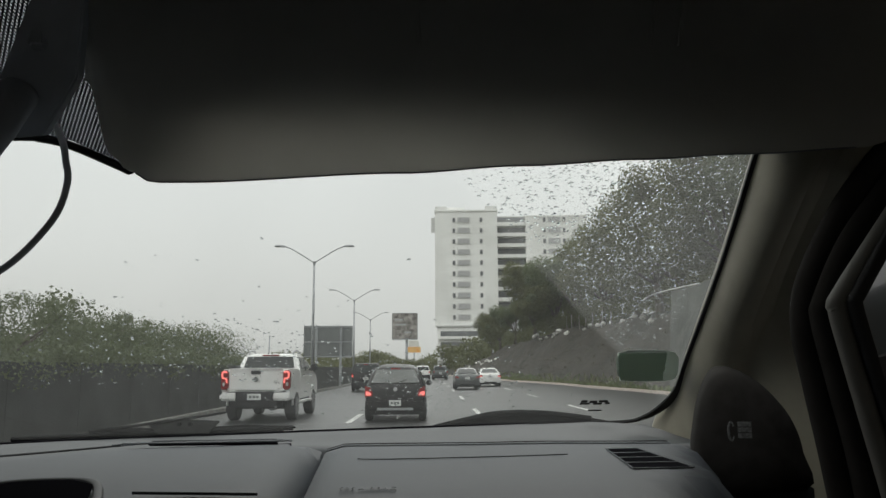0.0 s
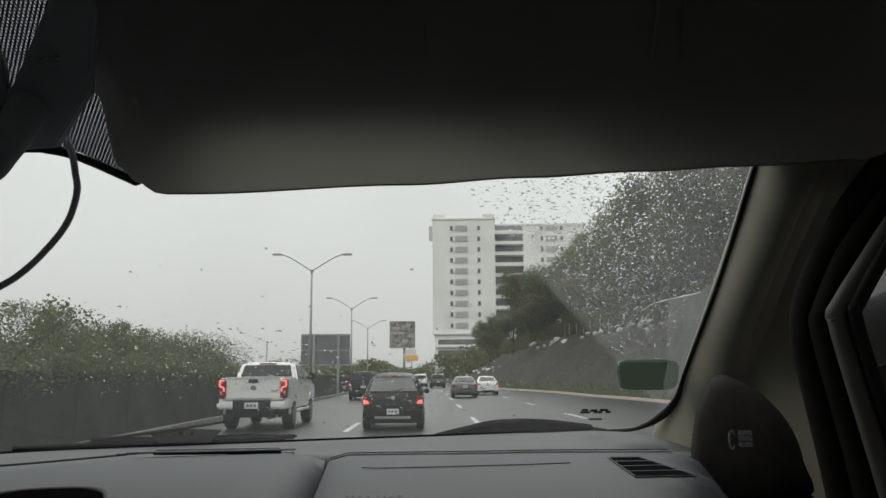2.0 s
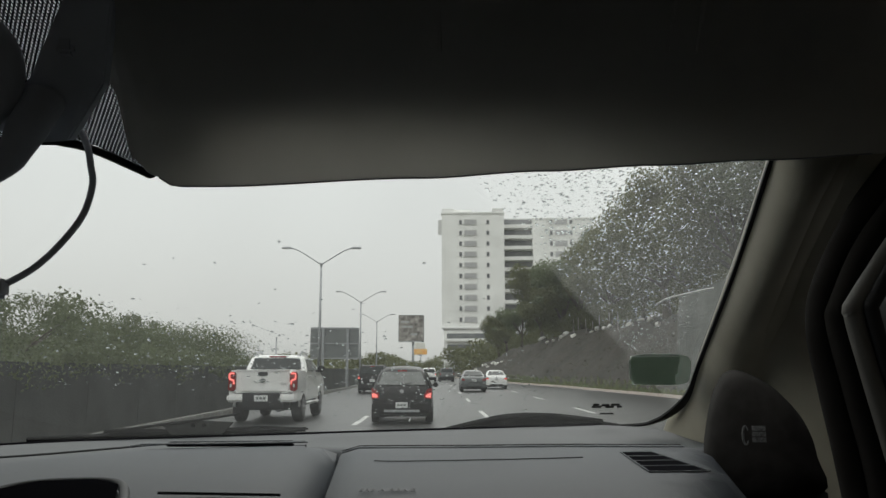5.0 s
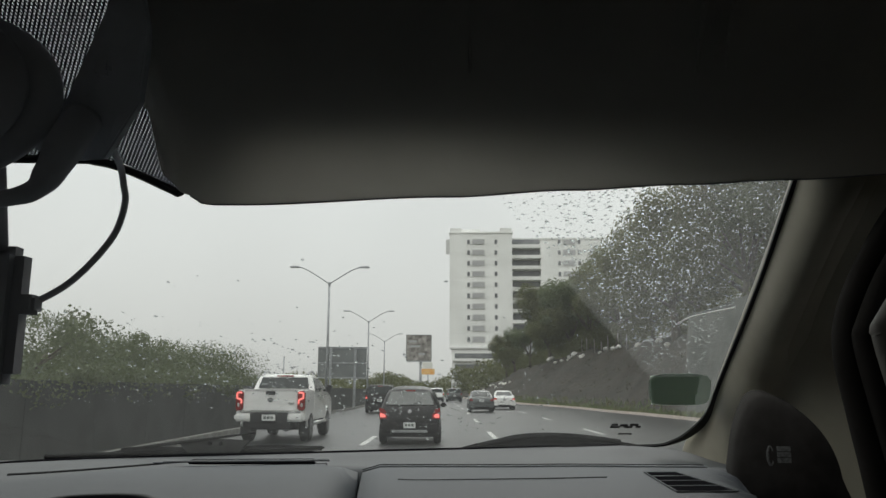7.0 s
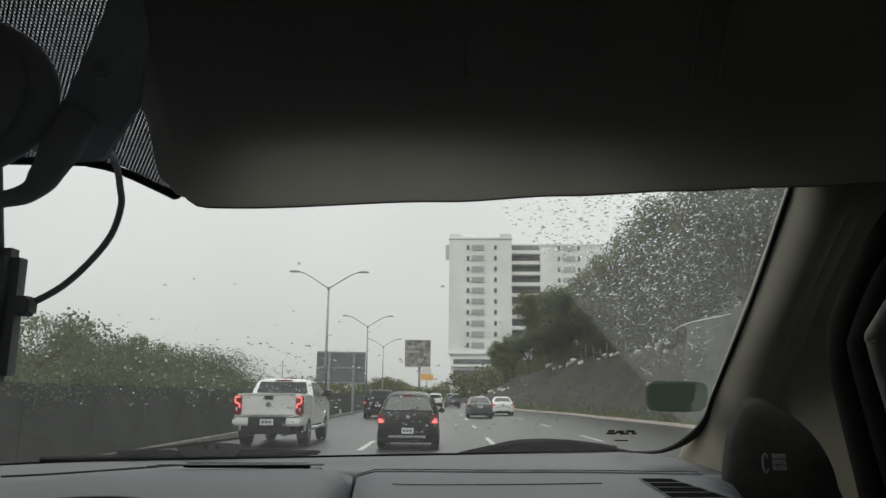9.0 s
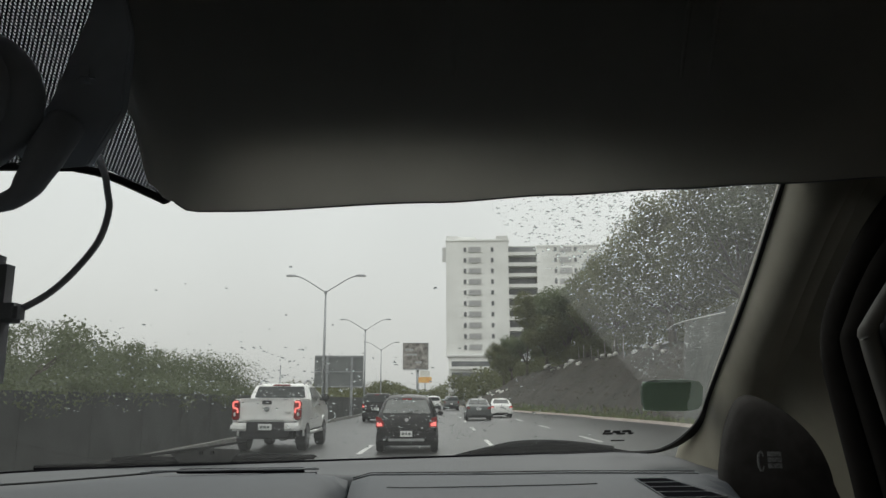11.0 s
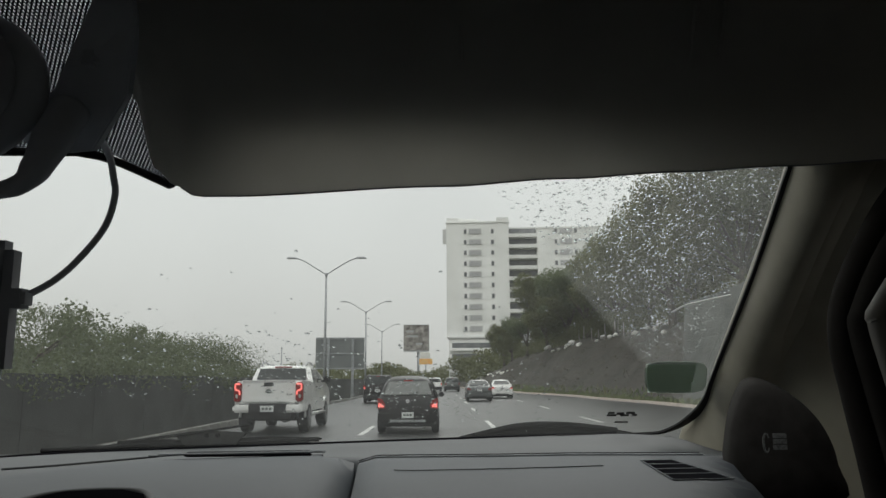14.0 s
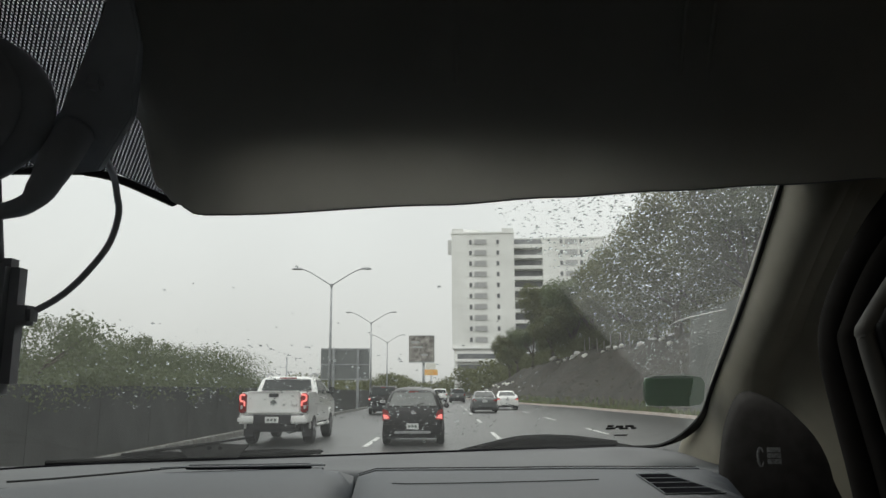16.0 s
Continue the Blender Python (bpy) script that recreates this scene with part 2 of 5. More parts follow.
M_ROAD = material("wet_asphalt", (0.045, 0.046, 0.047), 0.36, second=(0.030, 0.031, 0.032), scale=0.35, detail=8, spec=0.4, bump=0.3, bump_scale=18)
M_PAINT = material("worn_white_road_paint", (0.72, 0.72, 0.70), 0.45, second=(0.35, 0.35, 0.34), scale=5)
M_KERB = material("wet_kerb_concrete", (0.58, 0.52, 0.47), 0.6, second=(0.36, 0.27, 0.21), scale=2.5, bump=0.4, bump_scale=30)
M_KERB2 = material("dull_grey_concrete", (0.20, 0.20, 0.19), 0.7, second=(0.12, 0.12, 0.11), scale=2.5, bump=0.4, bump_scale=30)
# kept pale so that unseen cabin surfaces throw light onto the visor
M_BOUNCE = material("pale_bounce_surface", (0.55, 0.54, 0.51), 0.9, scale=8, bump=0.2, bump_scale=800)
M_MEDWALL = material("dark_soot_stained_concrete", (0.040, 0.043, 0.041), 0.85, second=(0.022, 0.026, 0.023), scale=0.8, bump=0.4, bump_scale=20)
M_CONC = material("pale_sprayed_concrete", (0.105, 0.11, 0.10), 0.85, second=(0.06, 0.065, 0.058), scale=0.45, detail=8, bump=0.5, bump_scale=6)
M_SOIL = material("bare_brown_soil", (0.048, 0.041, 0.033), 0.95, second=(0.026, 0.026, 0.018), scale=0.5, detail=9, bump=0.8, bump_scale=3)
M_GROUND = material("dull_green_ground", (0.09, 0.10, 0.06), 0.95, second=(0.07, 0.065, 0.045), scale=0.12, detail=8, bump=0.5, bump_scale=3)
M_LEAF = material("dark_green_leaves", (0.092, 0.098, 0.044), 0.6, second=(0.060, 0.066, 0.030), scale=0.6, island=0.25)
M_LEAF2 = material("olive_green_leaves", (0.092, 0.112, 0.055), 0.6, second=(0.066, 0.082, 0.042), scale=0.6, island=0.2)


def let_light_through(m, colour, share):
    """Thin leaves: part of the light passes through them."""
    nt = m.node_tree
    through_leaf = nt.nodes.new("ShaderNodeBsdfTranslucent")
    through_leaf.inputs["Color"].default_value = (*colour, 1)
    mixer = nt.nodes.new("ShaderNodeMixShader")
    mixer.inputs[0].default_value = share
    nt.links.new(nt.nodes["Principled BSDF"].outputs[0], mixer.inputs[1])
    nt.links.new(through_leaf.outputs[0], mixer.inputs[2])
    nt.links.new(mixer.outputs[0], nt.nodes["Material Output"].inputs["Surface"])


M_WEED = material("dry_olive_weeds", (0.085, 0.082, 0.046), 0.8, second=(0.05, 0.047, 0.03), scale=0.8, island=0.4)
let_light_through(M_LEAF, (0.16, 0.17, 0.07), 0.35)
let_light_through(M_LEAF2, (0.15, 0.175, 0.09), 0.35)
M_GRASS = material("wet_green_grass", (0.10, 0.15, 0.045), 0.7, second=(0.14, 0.13, 0.05), scale=0.8, island=0.3)
M_BARK = material("grey_brown_bark", (0.12, 0.10, 0.08), 0.9, second=(0.07, 0.06, 0.05), scale=5, bump=0.8, bump_scale=25)
M_STONE = material("whitewashed_stone", (0.75, 0.74, 0.70), 0.8, second=(0.5, 0.49, 0.45), scale=3, bump=0.6, bump_scale=8)
M_POST = material("weathered_pale_wood", (0.34, 0.32, 0.28), 0.85, second=(0.22, 0.20, 0.17), scale=6, bump=0.3, bump_scale=40)
M_STEEL = material("galvanised_steel", (0.36, 0.37, 0.38), 0.5, metal=0.4, second=(0.25, 0.26, 0.27), scale=4)
M_WHITEWALL = material("white_painted_render", (0.78, 0.78, 0.76), 0.8, second=(0.64, 0.64, 0.62), scale=0.15, detail=8, bump=0.2, bump_scale=10)
M_GREYWALL = material("grey_painted_render", (0.55, 0.55, 0.54), 0.8, second=(0.46, 0.46, 0.45), scale=0.3, bump=0.2, bump_scale=10)
# the next two greys are lightened to imitate rain haze on the tower
M_WINDOW = material("hazed_window_glass", (0.10, 0.105, 0.11), 0.15, second=(0.16, 0.165, 0.17), scale=0.5)
M_SHADEBALC = material("hazed_balcony_shade", (0.42, 0.42, 0.42), 0.8)
M_PANEL = material("grey_billboard_sheet", (0.17, 0.18, 0.18), 0.7, second=(0.13, 0.14, 0.14), scale=1.0)
M_POSTER = material("dark_poster", (0.09, 0.08, 0.075), 0.7, second=(0.35, 0.33, 0.31), scale=0.45, detail=6)
M_ORANGE = material("orange_sign_face", (0.75, 0.33, 0.08), 0.6, second=(0.7, 0.5, 0.2), scale=0.5)
M_POLE = material("weathered_wood_pole", (0.10, 0.085, 0.07), 0.9, scale=3)

M_CARWHITE = material("white_car_paint", (0.78, 0.78, 0.77), 0.3, second=(0.72, 0.72, 0.70), scale=2, coat=0.6)
M_CARBLACK = material("black_car_paint", (0.008, 0.007, 0.008), 0.35, second=(0.012, 0.010, 0.010), scale=2, coat=0.1, spec=0.25)
M_CARGREY = material("dark_grey_car_paint", (0.07, 0.075, 0.075), 0.3, second=(0.055, 0.06, 0.06), scale=2, coat=0.7)
M_CARGLASS = material("tinted_car_glass", (0.02, 0.024, 0.024), 0.12, second=(0.03, 0.034, 0.034), scale=3, spec=0.22)
# pale base colour stands in for sky reflected in and seen through the glass
M_SKYGLASS = material("sky_toned_rear_glass", (0.115, 0.12, 0.115), 0.1, second=(0.085, 0.09, 0.086), scale=3, spec=0.6)
M_TYRE = material("wet_black_tyre", (0.02, 0.02, 0.02), 0.6)
M_RIM = material("dark_alloy_rim", (0.16, 0.16, 0.17), 0.4, metal=0.6)
M_CHROME = material("satin_chrome", (0.55, 0.55, 0.56), 0.25, metal=0.9)
M_PLATE = material("white_number_plate", (0.75, 0.76, 0.75), 0.5)
M_PLATETXT = material("grey_plate_print", (0.15, 0.17, 0.16), 0.6)
M_TAIL = lamp_material("lit_red_tail_lamp", (1.0, 0.20, 0.17), 1.25)
M_TAILDIM = material("red_tail_lens", (0.25, 0.02, 0.02), 0.2)


# ---- mesh helpers ----
def finish(bm, name, mat, smooth=False):
    bmesh.ops.recalc_face_normals(bm, faces=bm.faces)
    me = bpy.data.meshes.new(name)
    bm.to_mesh(me)
    bm.free()
    me.materials.append(mat)
    if smooth:
        me.polygons.foreach_set("use_smooth", [True] * len(me.polygons))
    return me


def part(name, bm, mat, parent=None, label="", smooth=False):
    """One mesh object, under a thing or a part."""
    ob = new(name, finish(bm, name, mat, smooth))
    if parent is not None:
        ob.parent = parent
    return tagged(ob, label)


def thing(name, label, category, group="", m=None, kind=""):
    ob = new(name)
    ob.empty_display_size = 0.1
    if m is not None:
        ob.matrix_basis = m
    return tagged(ob, label, category, group, kind)


def bevelled(bm, w, seg=2):
    if w > 0:
        bmesh.ops.bevel(bm, geom=list(bm.edges), offset=w, segments=seg, affect="EDGES", clamp_overlap=True)
    return bm


def box(x0, x1, y0, y1, z0, z1, bev=0.0, tx=0.0, ty0=0.0, ty1=0.0, seg=2):
    """A box whose top may be drawn in at the sides (tx), the back (ty0) and the front (ty1)."""
    bm = bmesh.new()
    v = [bm.verts.new(p) for p in ((x0, y0, z0), (x1, y0, z0), (x1, y1, z0), (x0, y1, z0),
                                   (x0 + tx, y0 + ty0, z1), (x1 - tx, y0 + ty0, z1), (x1 - tx, y1 - ty1, z1), (x0 + tx, y1 - ty1, z1))]
    for f in ((0, 3, 2, 1), (4, 5, 6, 7), (0, 1, 5, 4), (1, 2, 6, 5), (2, 3, 7, 6), (3, 0, 4, 7)):
        bm.faces.new([v[i] for i in f])
    return bevelled(bm, bev, seg)


def slab(pts, off, bev=0.0):
    """A flat outline given in space, thickened by the vector off."""
    bm = bmesh.new()
    a = [bm.verts.new(p) for p in pts]
    b = [bm.verts.new(Vector(p) + Vector(off)) for p in pts]
    bm.faces.new(a)
    bm.faces.new(b[::-1])
    for i in range(len(pts)):
        j = (i + 1) % len(pts)
        bm.faces.new((a[i], b[i], b[j], a[j]))
    return bevelled(bm, bev)


def tube(pts, radii, n=10, bm=None):
    """A round tube along a line of points."""
    bm = bm or bmesh.new()
    pts = [Vector(p) for p in pts]
    if isinstance(radii, (int, float)):
        radii = [radii] * len(pts)
    rings = []
    last = (pts[1] - pts[0]).normalized()
    q = last.to_track_quat("Z", "Y")
    for i, p in enumerate(pts):
        d = (pts[min(i + 1, len(pts) - 1)] - pts[max(i - 1, 0)]).normalized()
        q = last.rotation_difference(d) @ q
        last = d
        rings.append([bm.verts.new(p + q @ Vector((math.cos(2 * math.pi * k / n) * radii[i], math.sin(2 * math.pi * k / n) * radii[i], 0))) for k in range(n)])
    for a, b in zip(rings, rings[1:]):
        for k in range(n):
            bm.faces.new((a[k], a[(k + 1) % n], b[(k + 1) % n], b[k]))
    bm.faces.new(rings[0][::-1])
    bm.faces.new(rings[-1])
    return bm


def smooth_line(pts, n=6):
    """Points on a smooth curve through pts."""
    pts = [Vector(p) for p in pts]
    out = []
    for i in range(len(pts) - 1):
        p0, p1, p2, p3 = pts[max(i - 1, 0)], pts[i], pts[i + 1], pts[min(i + 2, len(pts) - 1)]
        for k in range(n):
            t = k / n
            out.append(0.5 * ((2 * p1) + (p2 - p0) * t + (2 * p0 - 5 * p1 + 4 * p2 - p3) * t * t + (3 * p1 - p0 - 3 * p2 + p3) * t ** 3))
    return out + [pts[-1]]


def sheet(rows):
    """A grid surface through rows of points."""
    bm = bmesh.new()
    grid = [[bm.verts.new(p) for p in r] for r in rows]
    for a, b in zip(grid, grid[1:]):
        for k in range(len(a) - 1):
            bm.faces.new((a[k], a[k + 1], b[k + 1], b[k]))
    return bm


def thick(bm, off):
    """Close an open surface into a solid by offsetting a copy of it."""
    geom = bmesh.ops.extrude_face_region(bm, geom=list(bm.faces))
    bmesh.ops.translate(bm, verts=[g for g in geom["geom"] if isinstance(g, bmesh.types.BMVert)], vec=off)
    return bm


def ellipsoid(c, r, u=20, v=12):
    bm = bmesh.new()
    bmesh.ops.create_uvsphere(bm, u_segments=u, v_segments=v, radius=1.0)
    bmesh.ops.scale(bm, vec=r, verts=bm.verts)
    bmesh.ops.translate(bm, vec=c, verts=bm.verts)
    return bm


def drum(c, r, h, axis="X", n=20, bev=0.0):
    bm = bmesh.new()
    bmesh.ops.create_cone(bm, cap_ends=True, segments=n, radius1=r, radius2=r, depth=h)
    if axis == "X":
        bmesh.ops.rotate(bm, verts=bm.verts, cent=(0, 0, 0), matrix=Matrix.Rotation(radians(90), 3, "Y"))
    elif axis == "Y":
        bmesh.ops.rotate(bm, verts=bm.verts, cent=(0, 0, 0), matrix=Matrix.Rotation(radians(90), 3, "X"))
    bmesh.ops.translate(bm, vec=c, verts=bm.verts)
    return bevelled(bm, bev)


def interp(table, v):
    """Smooth value from a short table of (key, value)."""
    if v <= table[0][0]:
        return table[0][1]
    for (a, p), (b, q) in zip(table, table[1:]):
        if v <= b:
            t = (v - a) / (b - a)
            return p + (q - p) * t * t * (3 - 2 * t)
    return table[-1][1]


# ---- the ground, the road and its edges ----
def shift(y):
    """The road bends gently to the left beyond sixty metres."""
    return -7.5 * (max(0.0, y - 60) / 140) ** 2


KERB_R = [(40, 12.4), (60, 11.2), (90, 8.4), (130, 5.4), (200, -0.6), (320, -24)]


def kerb_right(y):
    return interp(KERB_R, y)


def kerb_left(y):
    return -6.7 + shift(y)


ground = part("ground", box(-2500, 2500, -800, 3500, -0.6, -0.12), M_GROUND)
tagged(ground, "flat dull green ground beyond the road", "ground", kind="structure")

ys = [-30 + 5 * i for i in range(75)]
road = part("road", thick(sheet([[(kerb_left(y) + (kerb_right(y) - kerb_left(y)) * k / 6, y, 0.0) for k in range(7)] for y in ys]), (0, 0, -0.1)), M_ROAD)
tagged(road, "wet dark grey asphalt of a wide motorway", "road", kind="structure")

for lane, start in ((-2.1, 20.5), (1.6, 23.5), (5.35, 26.0)):
    for i in range(12):
        y0 = start + 12.3 * i - 24.6
        rows = [[(lane + shift(y) - 0.075, y, 0.004), (lane + shift(y) + 0.075, y, 0.004)] for y in (y0, y0 + 2.0, y0 + 4.0)]
        tagged(part("lane_dash", thick(sheet(rows), (0, 0, 0.004)), M_PAINT), "worn white lane dash on wet asphalt", "road marking", "lane dashes")


# ---- median: kerb, dark wall, hedge ----
def wall_panel():
    bm = box(-0.11, 0.11, -1.496, 1.496, 0.0, 1.55, 0.006)
    return bm


median_wall = thing("median_wall", "dark soot-stained concrete median wall of panels", "wall", kind="structure")
panel_mesh = finish(wall_panel(), "panel", M_MEDWALL)
for i in range(40):
    y = -8 + 3.0 * i
    ob = new("panel", panel_mesh)
    ob.parent = median_wall
    ob.matrix_basis = pose(kerb_left(y) - 1.15, y, 0.02, 0, 0, math.degrees(math.atan2(shift(y - 1) - shift(y + 1), 2)))
strip = part("median", thick(sheet([[(kerb_left(y) - 5.5, y, 0.02), (kerb_left(y) - 0.15, y, 0.02)] for y in ys]), (0, 0, -0.12)), M_SOIL)
tagged(strip, "bare soil strip behind the median kerb", "median", kind="structure")


def kerb_run(name, label, line, count, y_first, mat):
    run = thing(name, label, "kerb", kind="structure")
    stone = finish(box(-0.09, 0.09, -0.985, 0.985, -0.1, 0.16, 0.02, tx=0.015), "kerbstone", mat)
    for i in range(count):
        y = y_first + 2.0 * i
        ob = new("kerbstone", stone)
        ob.parent = run
        ob.matrix_basis = pose(line(y), y, 0.0, 0, 0, math.degrees(math.atan2(line(y - 1) - line(y + 1), 2)))


kerb_run("kerb_median", "wet concrete median kerb of long stones", lambda y: kerb_left(y) - 0.1, 60, 4, M_KERB2)
kerb_run("kerb_verge", "concrete kerb with brownish patches along the verge", lambda y: kerb_right(y) + 0.1, 75, 4, M_KERB)


def leaf_cloud(centres, per, size, spread, rng, flat=0.8):
    """Many small leaf clumps round the given centres: each one a bent quad."""
    def unit(q):
        return q / (np.linalg.norm(q, axis=1, keepdims=True) + 1e-6)

    counts = [int(per * r * r) for _, r in centres]
    c = np.repeat(np.array([p for p, _ in centres], float), counts, axis=0)
    r = np.repeat(np.array([q for _, q in centres], float), counts)[:, None]
    n = len(c)
    d = unit(rng.normal(size=(n, 3)))
    p = c + d * r * spread * (0.45 + 0.6 * rng.random((n, 1))) * np.array((1, 1, flat))
    up = unit(d + rng.normal(size=(n, 3)) * 0.6)
    a = unit(np.cross(up, rng.normal(size=(n, 3))))
    b = np.cross(up, a)
    s = size * (0.6 + 0.8 * rng.random((n, 1)))
    verts = np.stack((p - a * s * 0.5, p - b * s * 0.3 + up * s * 0.12, p + a * s * 0.5, p + b * s * 0.3 + up * s * 0.12), axis=1).reshape(-1, 3)
    k = 4 * np.arange(n)[:, None]
    faces = np.concatenate((k + np.array((0, 1, 2)), k + np.array((0, 2, 3))), axis=1).reshape(-1, 3)
    return verts, faces


def leaves(name, centres, per, size, mat, parent, seed, spread=1.0, flat=0.8):
    rng = np.random.default_rng(seed)
    v, f = leaf_cloud(centres, per, size, spread, rng, flat)
    me = bpy.data.meshes.new(name)
    me.vertices.add(len(v))
    me.vertices.foreach_set("co", v.astype(np.float32).ravel())
    me.loops.add(f.size)
    me.loops.foreach_set("vertex_index", f.astype(np.int32).ravel())
    me.polygons.add(len(f))
    me.polygons.foreach_set("loop_start", np.arange(0, f.size, 3, dtype=np.int32))
    me.update(calc_edges=True)
    me.materials.append(mat)
    ob = new(name, me)
    if parent is not None:
        ob.parent = parent
    return ob


def tree(seed, height, spread, label, mat, leaf=0.3, per=120, bare=0.2):
    """A tapered, forked trunk with limbs that end in leaf clumps of uneven size."""
    rng = np.random.default_rng(seed)
    ob = thing("tree", label, "tree", "roadside trees")
    bm = bmesh.new()
    fork = height * bare
    lean = rng.normal(size=2) * 0.15
    tube([(0, 0, -0.4), (lean[0] * 0.4, lean[1] * 0.4, fork * 0.5), (lean[0], lean[1], fork)], [height * 0.032, height * 0.025, height * 0.02], 8, bm)
    clumps = []
    for i in range(9):
        a = 2 * math.pi * (i + rng.random() * 0.7) / 9
        out = spread * (0.35 + 0.65 * rng.random())
        top = height * (bare + 0.16 + (0.95 - bare - 0.16) * rng.random() * (1.1 - 0.45 * out / spread))
        end = (lean[0] + math.cos(a) * out, lean[1] + math.sin(a) * out, top)
        mid = (lean[0] + math.cos(a) * out * 0.45, lean[1] + math.sin(a) * out * 0.45, fork + (top - fork) * 0.6)
        tube([(lean[0], lean[1], fork * 0.95), mid, end], [height * 0.014, height * 0.008, height * 0.003], 6, bm)
        clumps.append((end, spread * (0.30 + 0.22 * rng.random())))
        for _ in range(3):
            q = np.array(end) + rng.normal(size=3) * spread * 0.26
            q[2] = min(max(q[2], fork * 1.05), height)
            clumps.append((tuple(q), spread * (0.14 + 0.2 * rng.random())))
    for _ in range(4):
        clumps.append(((lean[0] + rng.normal() * spread * 0.25, lean[1] + rng.normal() * spread * 0.25, height * (0.62 + 0.26 * rng.random())), spread * 0.36))
    part("trunk", bm, M_BARK, ob, smooth=True)
    leaves("crown", clumps, per, leaf, mat, ob, seed + 50)
    return ob


# ---- hillside beside the road ----
WALL_END = 47.0


def hill(u, y):
    """Height of the bank at u metres beyond the kerb."""
    cut = [(0.0, 0.02), (1.6, 0.10), (6.2, 5.2), (8.0, 5.7), (20, 8.0), (60, 13.0)]
    low = [(0.0, 0.02), (2.6, 0.06), (3.0, 6.0), (5.0, 6.3), (20, 9.0), (60, 13.0)]
    if y > WALL_END + 1:
        fade = max(0.15, 1.0 - max(0.0, y - 105) / 110)
        table = [(a, b * fade if a > 1 else b) for a, b in cut]
    else:
        table = low
    h = table[-1][1]
    for (a, p), (b, q) in zip(table, table[1:]):
        if u <= b:
            h = p + (q - p) * (u - a) / (b - a)
            break
    if u > 1.7:
        h += (noise.noise(Vector((u * 0.35, y * 0.16, 3.0))) * 0.8 + noise.noise(Vector((u * 0.9, y * 0.7, 9.0))) * 0.35) * min(1, (u - 1.7) * 0.5) * (0.25 if 2.4 < u < 4 and y <= WALL_END + 1 else 1)
    return h


us = [0.2, 0.9, 1.6, 2.2, 2.6, 3.0, 3.6, 4.2, 4.8, 5.4, 6.0, 6.6, 7.4, 8.6, 10.5, 13, 17, 22, 30, 42, 60]
hy = [-25 + 1.5 * i for i in range(160)]
bank = part("hillside", thick(sheet([[(kerb_right(y) + u, y, hill(u, y)) for u in us] for y in hy]), (0, 0, -0.4)), M_SOIL, smooth=True)
tagged(bank, "steep bare soil bank beside the road", "bank", kind="structure")

wall_pts = [(-20, 6.7), (10, 6.7), (30, 6.5), (WALL_END, 6.1)]
bm = bmesh.new()
rows = []
for i in range(46):
    y = -20 + (WALL_END + 20) * i / 45
    top = interp(wall_pts, y)
    x = kerb_right(y) + 2.55
    rows.append([(x + 0.05 * noise.noise(Vector((y * 0.5, k * 0.9, 0))) + 0.05 * k, y, -0.05 + top * k / 8) for k in range(9)] + [(x + 0.75, y, top), (x + 0.8, y, -0.05)])
wall = part("retaining_wall", thick(sheet(rows), (0.02, 0, 0)), M_CONC)
tagged(wall, "pale sprayed-concrete retaining wall with rain stains", "wall", kind="structure")

rng = np.random.default_rng(5)
v, f = [], []
for _ in range(5200):
    y = 6 + 100 * rng.random()
    u = 0.25 + 1.9 * rng.random() ** 1.3
    x = kerb_right(y) + u
    z = hill(u, y)
    a = rng.random() * 6.28
    h = 0.12 + 0.3 * rng.random()
    dx, dy = math.cos(a) * 0.05, math.sin(a) * 0.05
    k = len(v)
    v += [(x - dx, y - dy, z), (x + dx, y + dy, z), (x + rng.normal() * 0.08, y + rng.normal() * 0.08, z + h)]
    f.append((k, k + 1, k + 2))
me = bpy.data.meshes.new("grass")
me.from_pydata(v, [], f)
me.materials.append(M_GRASS)
tagged(new("grass", me), "tufts of wet green grass on the verge", "grass", kind="stuff")


def rock(seed):
    bm = bmesh.new()
    bmesh.ops.create_icosphere(bm, subdivisions=2, radius=0.5)
    for w in bm.verts:
        w.co *= 0.85 + 0.35 * noise.noise(w.co * 2.3 + Vector((seed * 7.1, 0, 0)))
        w.co.z *= 0.75
    return finish(bm, "stone", M_STONE)


rocks = [rock(i) for i in range(4)]
rng = np.random.default_rng(8)
for i in range(19):
    y = 58 + 2.6 * i + rng.random() * 1.8
    u = 6.3 + rng.normal() * 0.35
    ob = new("stone", rocks[i % 4])
    s = 0.45 + 0.5 * rng.random()
    ob.matrix_basis = pose(kerb_right(y) + u, y, hill(u, y) + 0.12, 0, 0, rng.random() * 360) @ Matrix.Scale(s, 4)
    tagged(ob, "whitewashed boulder on the crest of the bank", "stone", "white boulders")
for i in range(12):
    y = 120 + 3.1 * i + rng.random()
    u = 4.5 - i * 0.02
    ob = new("stone", rocks[i % 4])
    s = 0.5 + 0.4 * rng.random()
    ob.matrix_basis = pose(kerb_right(y) + u, y, hill(u, y) + 0.12, 0, 0, rng.random() * 360) @ Matrix.Scale(s, 4)
    tagged(ob, "whitewashed boulder on the crest of the bank", "stone", "white boulders")

# weeds and scree on the bank's face
rng = np.random.default_rng(91)
cl = []
for _ in range(230):
    y = 49 + 75 * rng.random()
    u = 2.2 + 4.2 * rng.random()
    cl.append(((kerb_right(y) + u, y, hill(u, y) + 0.05 + 0.15 * rng.random()), 0.25 + 0.4 * rng.random()))
tagged(leaves("weeds", cl, 70, 0.11, M_WEED, None, 92, 1.0, 0.4), "sparse dry weeds on the soil bank", "weeds", kind="stuff")

